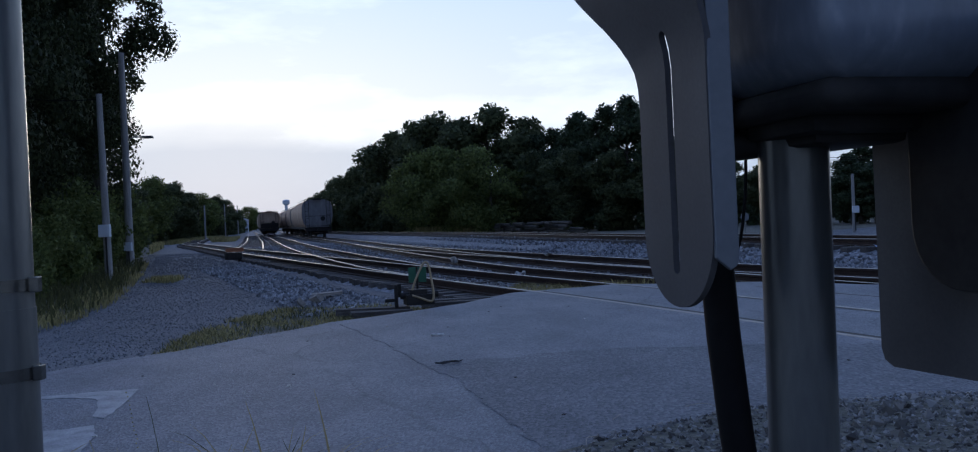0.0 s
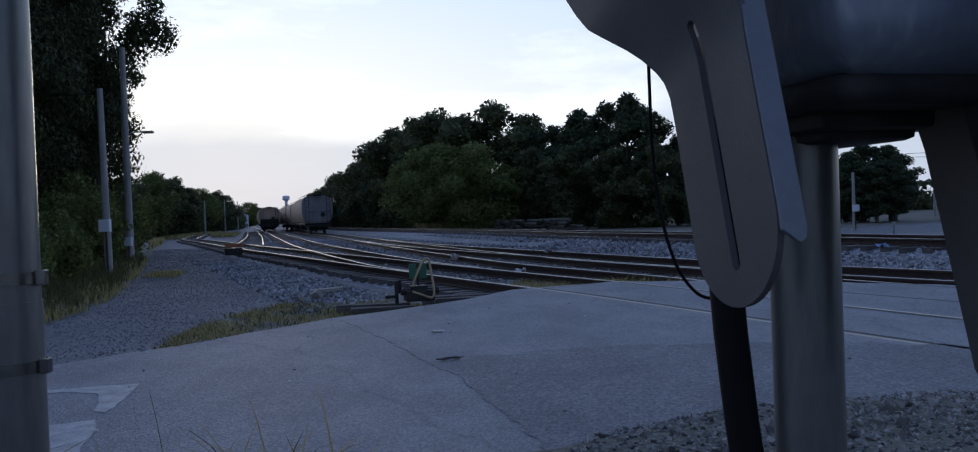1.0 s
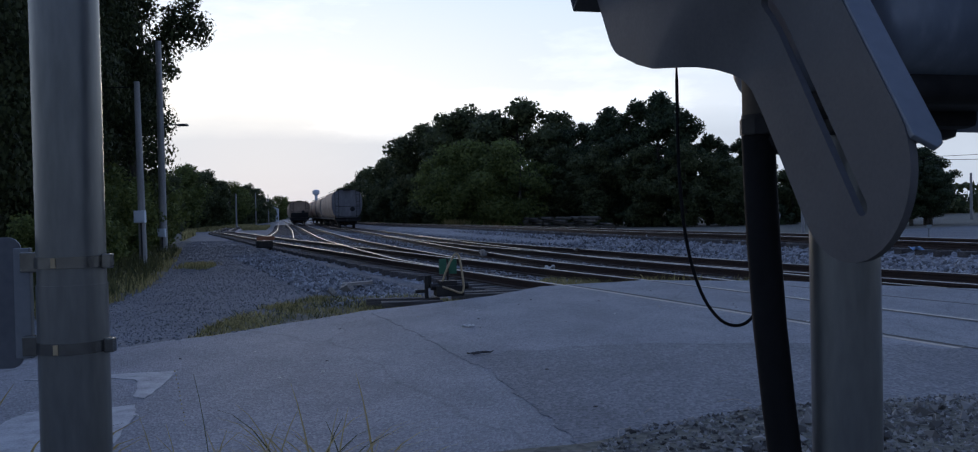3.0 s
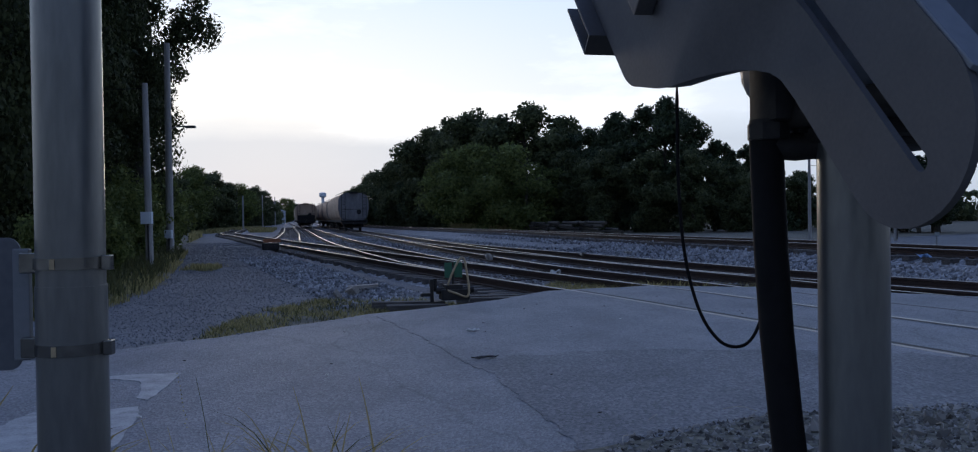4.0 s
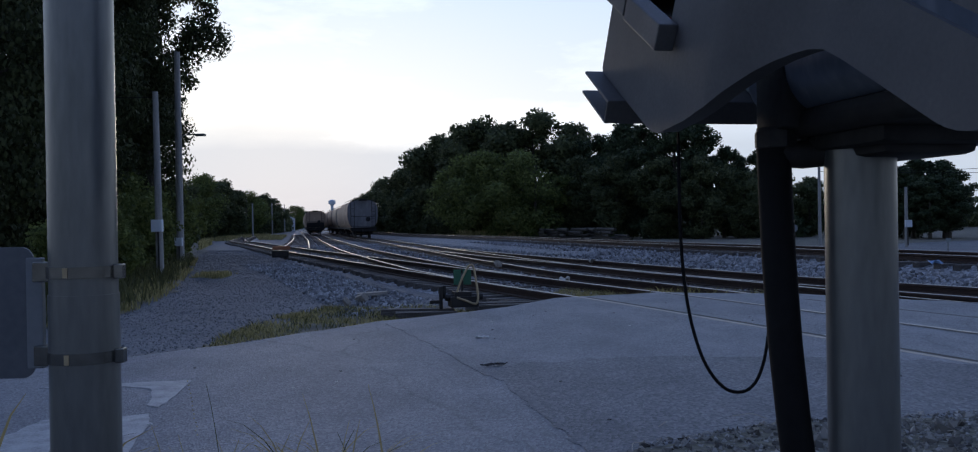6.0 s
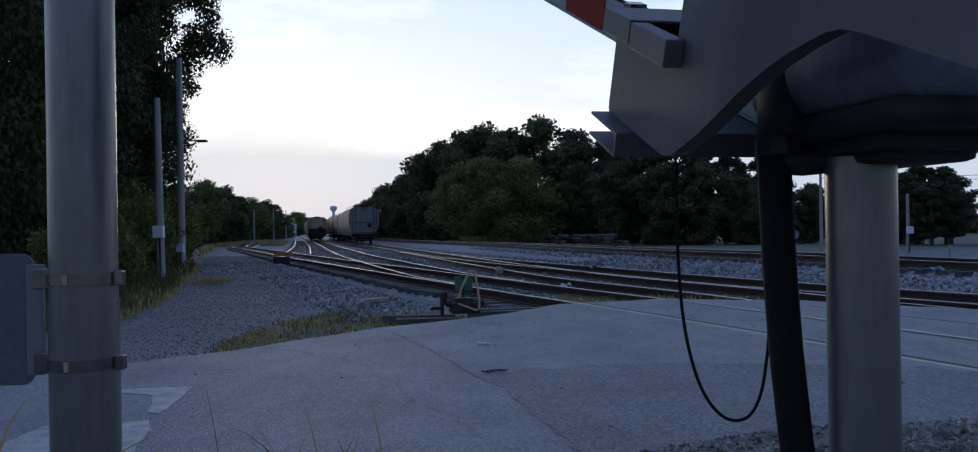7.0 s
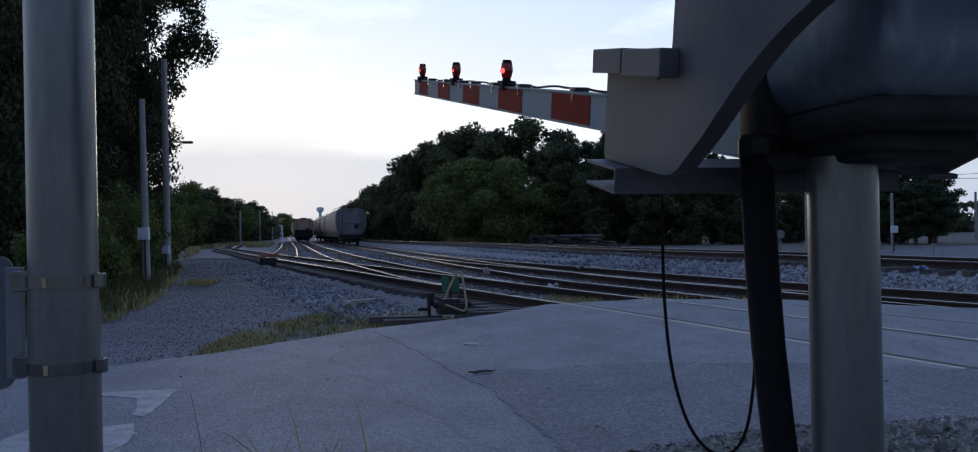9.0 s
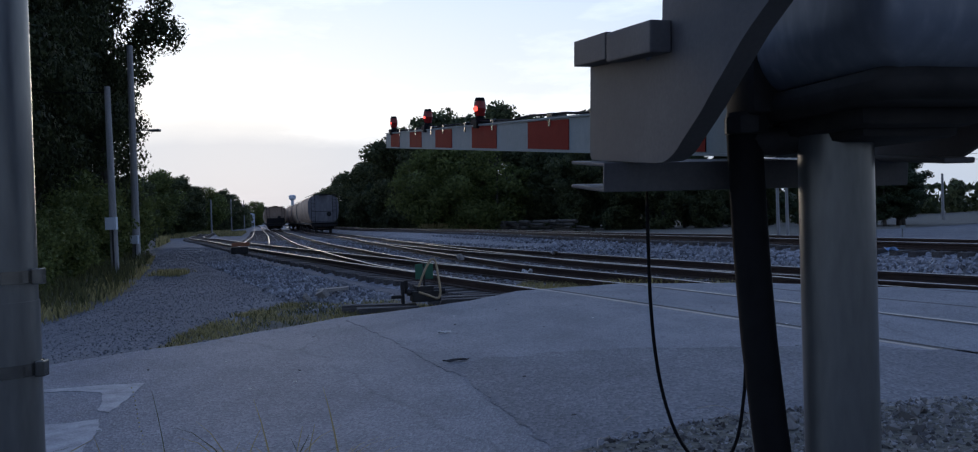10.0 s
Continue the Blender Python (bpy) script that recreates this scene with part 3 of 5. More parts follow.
bm = bmesh.new()
box(bm, (-0.066, 0.118, -0.262), (0.034, 0.165, 0.046))
part("top_bracket", bm, M_PLATE, gate_arm, "folded bracket on the support plate", bevel=0.003)
bm = bmesh.new()
channel(bm, -0.082, 0.50, 0.206, -0.258, 0.148, 0.044, 0.005, False)
box(bm, (-0.0805, 0.28, -0.258), (0.004, 0.147, 0.0435))
part("cross_channel", bm, M_PLATE, gate_arm, bevel=0.002)
bm = bmesh.new()
channel(bm, -0.082, 0.50, 0.212, -0.470, 0.155, 0.048, 0.006)
part("cross_channel", bm, M_PLATE, gate_arm, "U channel across the boom's foot", bevel=0.002)
bm = bmesh.new()
tube(bm, (0.005, 0, -0.02), (0.44, 0, -0.02), 0.032, n=20)
part("pivot_shaft", bm, M_GALV, gate_arm, smooth=True)

# boom: a slightly tapered white beam with red sheets
START, TIP, MID = 0.20, 5.175, 0.2565


def boom_mid(u):
    return -0.388 - 0.0035 * u


bm = bmesh.new()
for v in box(bm, (MID, (START + TIP) / 2, 0), (0.042, TIP - START, 0.104)):
    v.co.z += boom_mid(v.co.y)
boom = part("boom", bm, M_WHITE, gate_arm, "white reflective boom", bevel=0.004)

for k in range(-1, 5):
    u0 = 1.275 + 0.8128 * k
    bm = bmesh.new()
    for x in (MID - 0.0225, MID + 0.0225):
        box(bm, (x, u0 + 0.203, boom_mid(u0 + 0.2)), (0.002, 0.406, 0.088))
    part("red_stripe", bm, M_RED, gate_arm, "red reflective stripe")
bm = bmesh.new()
for e in (-0.050, 0.050):
    for v in box(bm, (MID - 0.002, (START + TIP) / 2, e), (0.050, TIP - START, 0.006)):
        v.co.z += boom_mid(v.co.y)
part("boom_lip", bm, M_WHITE, gate_arm, bevel=0.001)
# wire along the top, held by clips
bm = bmesh.new()
pts = []
for k in range(60):
    u = 0.5 + (TIP - 0.55) * k / 59 * 0.98
    pts.append((MID - 0.008 + 0.004 * math.sin(k * 1.7), u, boom_mid(u) + 0.058 + 0.007 * abs(math.sin(k * 0.33)) + 0.002 * math.sin(k * 1.3)))
sweep(bm, pts, 0.0042, 6)
part("wire", bm, M_BLACK, gate_arm, "black wire along the boom")
for u in (1.08, 1.45, 2.15, 2.62, 3.1, 3.42, 3.9, 4.5):
    bm = bmesh.new()
    box(bm, (MID, u, boom_mid(u) + 0.060), (0.05, 0.05, 0.014))
    box(bm, (MID - 0.024, u, boom_mid(u) + 0.045), (0.003, 0.022, 0.04))
    part("wire_clip", bm, M_BAND, gate_arm, bevel=0.002)
for u in (2.44, 3.63, 4.93):
    z = boom_mid(u) + 0.052
    bm = bmesh.new()
    box(bm, (MID, u, z + 0.012), (0.06, 0.10, 0.024))
    tube(bm, (MID, u, z + 0.015), (MID, u, z + 0.04), 0.022, 0.016, 12)
    box(bm, (MID - 0.02, u - 0.05, z), (0.03, 0.06, 0.03))
    part("lamp_base", bm, M_BLACK, gate_arm, "black lamp base", bevel=0.004)
    bm = bmesh.new()
    tube(bm, (MID, u, z + 0.036), (MID, u, z + 0.068), 0.020, 0.027, 16)
    tube(bm, (MID, u, z + 0.068), (MID, u, z + 0.100), 0.027, 0.022, 16)
    part("lamp_lens", bm, M_LAMP_RED, gate_arm, "dark red lamp lens", smooth=True)
    bm = bmesh.new()
    tube(bm, (MID, u, z + 0.098), (MID, u, z + 0.112), 0.023, 0.017, 16)
    part("lamp_cap", bm, M_BLACK, gate_arm, smooth=True)
    bm = bmesh.new()
    bmesh.ops.create_uvsphere(bm, u_segments=12, v_segments=8, radius=0.007 if u > 2.5 else 0.011, matrix=Matrix.Translation((MID - 0.022, u - 0.014, z + 0.066)))
    part("lamp_glow", bm, M_GLOW, gate_arm, "lit red lamp", smooth=True)

# fixed parts
bm = bmesh.new()
tube(bm, (0, 0, -0.15), (0, 0, 1.30), 0.057, n=40)
part("mast", bm, M_GALV, gate, "galvanised round mast", smooth=True)
bm = bmesh.new()
box(bm, (0.045, -0.02, 1.272), (0.17, 0.20, 0.05))
part("mast_bracket", bm, M_DARK, gate, "dark cast bracket under the housing", smooth=True, bevel=0.015)


def cast_case(x0, x1, y0, y1, z0, z1, side_r, base_r):
    """A cast case with round upright corners and a round lower edge; its top edge is a small round."""
    bm = bmesh.new()
    levels = [(z0 + base_r * (1 - math.cos(radians(a))), base_r * (1 - math.sin(radians(a)))) for a in range(0, 91, 15)]
    levels += [(z0 + base_r + (z1 - z0 - base_r - 0.02) * k / 4, 0.0) for k in (1, 2, 3, 4)] + [(z1 - 0.006, 0.006), (z1, 0.02)]
    rings = []
    for z, inset in levels:
        ring = []
        for cx, cy, a0 in ((x1, y1, 0), (x0, y1, 90), (x0, y0, 180), (x1, y0, 270)):
            r = max(side_r, inset + 0.01)
            ox, oy = cx - math.copysign(r, cx - (x0 + x1) / 2), cy - math.copysign(r, cy - (y0 + y1) / 2)
            for k in range(7):
                a = radians(a0 + 15 * k)
                ring.append(bm.verts.new((ox + (r - inset) * math.cos(a), oy + (r - inset) * math.sin(a), z)))
        rings.append(ring)
    n = len(rings[0])
    for a, b in zip(rings, rings[1:]):
        for k in range(n):
            bm.faces.new((a[k], a[(k + 1) % n], b[(k + 1) % n], b[k]))
    bm.faces.new(rings[0][::-1])
    bm.faces.new(rings[-1])
    return bm


part("housing", cast_case(-0.13, 0.17, -0.30, 0.17, 1.318, 2.09, 0.042, 0.085), M_HOUSING, gate, "worn blue-grey cast mechanism housing", smooth=True)
part("housing_base", cast_case(-0.105, 0.15, -0.26, 0.145, 1.287, 1.335, 0.04, 0.02), M_DARK, gate, "dark cast base of the housing", smooth=True)
bm = bmesh.new()
box(bm, (0.03, -0.04, 1.282), (0.20, 0.24, 0.04))
part("base_flange", bm, M_DARK, gate, "dark cast flange under the housing", smooth=True, bevel=0.012)
bm = bmesh.new()
box(bm, (-0.098, 0.055, 1.375), (0.076, 0.09, 0.15))
part("conduit_box", bm, M_DARK, gate, "dark cast box above the conduit", smooth=True, bevel=0.010)
part("side_cover", cast_case(0.165, 0.435, -0.28, 0.14, 1.27, 2.06, 0.05, 0.12), M_HOUSING, gate, smooth=True)
bm = bmesh.new()
tube(bm, (-0.12, 0.06, 1.27), (-0.12, 0.06, 1.305), 0.032, n=20)
tube(bm, (-0.12, 0.06, 1.272), (-0.12, 0.06, 1.298), 0.036, n=8)
part("conduit_nut", bm, M_DARK, gate, "steel conduit fitting", smooth=True)
bm = bmesh.new()
sweep(bm, [(-0.1222, 0.0655, 1.3), (-0.1215, 0.061, 1.2), (-0.1202, 0.055, 1.08), (-0.115, 0.048, 0.94), (-0.105, 0.04, 0.8), (-0.093, 0.03, 0.66), (-0.078, 0.02, 0.45), (-0.068, 0.01, 0.2), (-0.063, 0.0, -0.1)], 0.0285, 20)
part("conduit", bm, M_BLACK, gate, "black flexible conduit", smooth=True)
bm = bmesh.new()
sweep(bm, [(-0.12, 0.06, 1.262), (-0.075, 0.05, 1.258), (-0.03, 0.03, 1.262), (0.0, 0.0, 1.275)], 0.024, 14)
part("conduit_elbow", bm, M_DARK, gate, smooth=True)
bm = bmesh.new()
box(bm, (-0.06, 0.03, 1.283), (0.05, 0.02, 0.006))
part("fitting_tab", bm, M_BAND, gate)
# wire from the boom, hanging in a loop; it sinks as the boom comes down
bm = bmesh.new()
loop = [(0, 0, 0.75), (0, 0, 0.42), (0.002, 0, 0.30), (0.010, 0, 0.20), (0.025, 0, 0.12), (0.048, 0, 0.055), (0.08, 0, 0.012), (0.112, 0, 0.0), (0.140, 0, 0.012), (0.160, 0, 0.05), (0.172, 0, 0.11), (0.18, 0, 0.20), (0.185, 0, 0.45)]
sweep(bm, smooth_path(loop, 4), 0.0034, 8)
hanging_wire = part("hanging_wire", bm, M_BLACK, gate, "thin black wire hanging in a loop", smooth=True)

# ---- sign pole ----
pole = thing("sign_pole", pose(-0.731, 1.57, 0), "galvanised round pole with steel bands holding a sign", "sign pole")
bm = bmesh.new()
tube(bm, (0, 0, -0.15), (0, 0, 3.2), 0.0575, n=40)
part("post", bm, M_GALV, pole, "galvanised round post", smooth=True)
bm = bmesh.new()
tube(bm, (0, 0, 0.70), (0, 0, 1.035), 0.0592, n=40)
part("sleeve", bm, M_GALV, pole, smooth=True)
for z in (0.925, 1.075):
    bm = bmesh.new()
    tube(bm, (0, 0, z - 0.010), (0, 0, z + 0.010), 0.0615, n=40)
    part("band", bm, M_BAND, pole, "stainless steel band", smooth=True)
    bm = bmesh.new()
    box(bm, (0.066, -0.005, z), (0.016, 0.020, 0.026))
    part("buckle", bm, M_BAND, pole, bevel=0.002)
    bm = bmesh.new()
    box(bm, (-0.075, 0.005, z), (0.030, 0.022, 0.036))
    part("saddle", bm, M_BAND, pole, bevel=0.002)
    bm = bmesh.new()
    box(bm, (-0.004, -0.0615, z), (0.008, 0.003, 0.017))
    part("tag", bm, M_YELLOW, pole, "small yellow band tag")
bm = bmesh.new()
out_pts = arc(-0.13, 0.905, 0.025, -90, 0, 5) + arc(-0.13, 1.095, 0.025, 0, 90, 5) + arc(-0.57, 1.095, 0.025, 90, 180, 5) + arc(-0.57, 0.905, 0.025, 180, 270, 5)
f = bm.faces.new([bm.verts.new((x, 0.03, z)) for x, z in out_pts])
r = bmesh.ops.extrude_face_region(bm, geom=[f])
bmesh.ops.translate(bm, vec=(0, 0.003, 0), verts=[v for v in r["geom"] if isinstance(v, bmesh.types.BMVert)])
# darker copy of the sign aluminium, with the panel's shade in its colour
part("sign_panel", bm, mat("shaded_sign_back", ((0.3, (0.07, 0.08, 0.10)), (0.7, (0.12, 0.13, 0.15))), 4, 0.45, 0.5, bump=0.02, depth=0.003), pole, "bare aluminium back of a sign")
bm = bmesh.new()
box(bm, (-0.098, 0.022, 1.0), (0.030, 0.012, 0.20))
part("sign_bracket", bm, M_SIGN, pole, bevel=0.002)


# ---- trees ----
def leaf_cloud(rng, blobs, count, size, flat=0.8):
    """Small bent leaf clumps over uneven blobs: two triangles each."""
    weight = np.array([b[3] ** 2 for b in blobs])
    which = rng.choice(len(blobs), count, p=weight / weight.sum())
    d = rng.normal(size=(count, 3))
    d /= np.linalg.norm(d, axis=1)[:, None]
    r = rng.uniform(0.2, 1.3, count) ** 0.6
    b = np.array(blobs)[which]
    c = b[:, :3] + d * (b[:, 3] * r)[:, None] * np.array([1, 1, flat])
    a1 = rng.normal(size=(count, 3))
    a1 /= np.linalg.norm(a1, axis=1)[:, None]
    a2 = np.cross(a1, d)
    a2 /= np.linalg.norm(a2, axis=1)[:, None] + 1e-6
    s = rng.uniform(0.5, 1.25, count)[:, None] * size
    v = np.stack([c - a1 * s, c + a2 * s * 0.7, c + a1 * s + d * s * 0.3, c - a2 * s * 0.7], 1).reshape(-1, 3)
    i = np.arange(count) * 4
    return v, np.stack([i, i + 1, i + 2, i + 3], 1)


def make_tree(seed, height, radius, leaves, size, material, base=0.25, pine=False):
    """A tree of that height: trunk with limbs, crown of clumps."""
    rng = np.random.default_rng(seed)
    tree = new("tree")
    bm = bmesh.new()
    lean = rng.uniform(-0.04, 0.04, 2) * height
    knots = [(0, 0, -0.3), (lean[0] * 0.3, lean[1] * 0.3, height * 0.35), (lean[0], lean[1], height * 0.86)]
    for (a, b), (r0, r1) in zip(zip(knots, knots[1:]), ((0.022, 0.015), (0.015, 0.004))):
        tube(bm, a, b, r0 * height, r1 * height, 10)
    blobs = []
    n = 52
    for k in range(n):
        f = base + (0.97 - base) * (k + rng.uniform(0, 0.9)) / n
        env = math.sin(math.pi * min(max((f - base) / (1.06 - base), 0.08), 1)) ** 0.55
        if pine:
            env *= 1.15 - 0.55 * f
        ang = rng.uniform(0, math.tau)
        out_r = radius * env * rng.uniform(0.15, 0.95)
        br = radius * rng.uniform(0.15, 0.36) * (0.7 + 0.3 * env)
        x, y, z = out_r * math.cos(ang), out_r * math.sin(ang), f * height - br * 0.3
        blobs.append((x, y, z, br))
        if k % 4 == 0:
            tube(bm, (lean[0] * f, lean[1] * f, max(z - radius * 0.35, height * base * 0.6)), (x * 0.9, y * 0.9, z), 0.007 * height, 0.002 * height, 6)
    part("trunk", bm, M_BARK, tree)
    v, f = leaf_cloud(rng, blobs, leaves, size)
    me = data_mesh("crown", v.tolist(), f.tolist(), material)
    crown = new("crown", me)
    crown.parent = tree
    return tree


kinds = {
    "near": (make_tree(11, 12.0, 3.4, 24000, 0.095, M_LEAF_SHADED, 0.08), "tall dark broadleaf tree at the verge"),
    "near2": (make_tree(12, 12.0, 3.6, 24000, 0.095, M_LEAF_SHADED, 0.05), "tall dark broadleaf tree at the verge"),
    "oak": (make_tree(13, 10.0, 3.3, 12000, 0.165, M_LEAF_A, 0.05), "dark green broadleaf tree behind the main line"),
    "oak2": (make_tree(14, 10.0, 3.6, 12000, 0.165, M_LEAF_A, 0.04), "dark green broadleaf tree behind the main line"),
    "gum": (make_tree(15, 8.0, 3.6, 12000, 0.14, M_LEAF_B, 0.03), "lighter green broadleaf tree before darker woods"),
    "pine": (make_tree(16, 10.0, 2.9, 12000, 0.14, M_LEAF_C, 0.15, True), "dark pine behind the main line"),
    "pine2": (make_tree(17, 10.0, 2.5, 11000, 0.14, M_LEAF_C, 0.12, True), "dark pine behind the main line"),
    "high": (make_tree(21, 14.0, 3.3, 24000, 0.10, M_LEAF_SHADED, 0.42), "tall broadleaf tree overhanging the utility poles"),
    "bush": (make_tree(18, 3.0, 1.9, 6000, 0.09, M_LEAF_B, 0.02), "green bush at the edge of the verge"),
}
HEIGHT = {"near": 12.0, "near2": 12.0, "high": 14.0, "oak": 10.0, "oak2": 10.0, "gum": 8.0, "pine": 10.0, "pine2": 10.0, "bush": 3.0}
used = set()


def plant(kind, x, y, top, wide=1.0):
    ob, label = kinds[kind]
    z = dip(y) - 0.15
    s = (top - z) / HEIGHT[kind]
    m = Matrix.Translation((x, y, z)) @ Matrix.Rotation(random.uniform(0, math.tau), 4, "Z")
    if kind not in used:
        used.add(kind)
        t = ob
        t.matrix_basis = m
        tagged(t, label, "tree" if kind != "bush" else "bush", "trees round the yard")
    else:
        t = copy_thing(ob, m)
    t.scale = (s * wide, s * wide, s)
    return t


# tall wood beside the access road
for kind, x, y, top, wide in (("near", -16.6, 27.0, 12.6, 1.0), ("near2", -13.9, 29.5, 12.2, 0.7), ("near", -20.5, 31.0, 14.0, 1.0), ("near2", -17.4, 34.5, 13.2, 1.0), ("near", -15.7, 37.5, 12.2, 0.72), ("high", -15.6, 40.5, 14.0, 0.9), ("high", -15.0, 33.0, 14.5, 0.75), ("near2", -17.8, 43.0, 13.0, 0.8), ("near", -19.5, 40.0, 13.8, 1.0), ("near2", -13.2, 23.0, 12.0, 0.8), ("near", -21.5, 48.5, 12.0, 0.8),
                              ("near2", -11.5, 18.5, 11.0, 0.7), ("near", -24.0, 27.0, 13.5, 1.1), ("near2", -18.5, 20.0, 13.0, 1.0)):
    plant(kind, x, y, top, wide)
for x, y, top in ((-14.2, 33.5, 3.2), (-16.5, 44.0, 3.4), (-21.5, 58.0, 3.2), (-25.8, 70.0, 3.3), (-11.5, 27.0, 2.2), (-9.6, 21.5, 1.6), (-12.6, 31.0, 2.4), (-8.6, 18.0, 1.3)):
    plant("bush", x, y, top)
# wood along the far left side of the yard
for i, (x, y, top) in enumerate(((-39.5, 110, 7.2), (-37.0, 104, 5.5), (-41.0, 119, 8.2), (-41.8, 129, 8.6), (-42.8, 140, 8.5), (-44.5, 152, 7.4), (-46.5, 166, 7.8), (-47.5, 176, 6.8), (-49.0, 190, 8.0), (-51.5, 207, 7.6), (-44, 112, 7.0), (-48, 130, 8.0), (-36.0, 97, 5.0), (-53.5, 220, 6.4), (-74, 330, 8.4), (-81, 370, 7.6), (-88, 410, 8.2), (-96, 440, 7.5), (-104, 470, 8.0))):
    plant(("oak", "oak2", "gum", "oak")[i % 4], x, y, top, 1.15)
# wood behind the main line
for i, (kind, x, y, top) in enumerate((("oak", -30.0, 190, 5.8), ("oak2", -27.0, 180, 6.6), ("oak", -23.8, 170, 7.4), ("oak2", -21.0, 160, 7.8), ("oak", -18.3, 150, 8.8), ("pine", -16.0, 142, 8.8), ("oak2", -13.6, 135, 9.6), ("oak", -11.6, 128, 10.0), ("pine", -9.7, 122, 10.8), ("oak2", -8.0, 117, 10.6), ("oak", -6.5, 112, 12.2), ("oak2", -3.8, 106, 12.8), ("oak", -1.2, 101, 13.0), ("oak2", 1.6, 98, 12.0), ("oak", 4.6, 96, 13.2),
                                       ("gum", 0.9, 86, 8.0), ("gum", 3.9, 82, 7.8), ("gum", -2.2, 92, 8.0), ("oak2", 7.9, 95, 11.7), ("pine", 9.6, 92, 9.7), ("pine2", 11.2, 89, 10.0), ("pine", 12.9, 85, 11.2), ("pine2", 14.6, 81, 11.2), ("pine", 16.2, 78, 11.6), ("pine2", 17.9, 76, 9.6), ("pine", 14.0, 90, 10.6), ("oak", 8.2, 84, 7.2), ("oak2", 11.2, 80, 7.0), ("oak", 14.4, 76, 6.5), ("oak2", 17.4, 73, 6.4),
                                       ("pine2", 20.2, 77, 7.6), ("pine", 22.2, 79, 7.0), ("pine2", 24.4, 80, 7.4), ("oak", 27.0, 84, 5.6), ("oak2", 30.4, 85, 5.0), ("oak", 33.0, 84, 4.4), ("pine", 28.0, 60, 4.6), ("pine2", 29.3, 61.5, 5.2), ("pine", 30.7, 60, 5.0), ("pine2", 32.0, 62, 4.6), ("pine2", 28.7, 58, 3.8), ("pine", 30.0, 58, 3.6), ("pine", 27.0, 63, 4.0), ("oak2", 20.5, 72, 5.0), ("oak", 24.0, 74, 5.0), ("oak", 27.0, 75, 4.4), ("oak2", 36, 75, 4.2), ("oak", 66, 130, 4.2), ("oak2", 72, 135, 4.8), ("oak", 80, 138, 4.6), ("oak2", 90, 140, 5.4), ("oak", 100, 150, 5.6))):
    plant(kind, x, y, top, (1.0 if y > 65 else 1.5) if kind.startswith("pine") else 1.1)


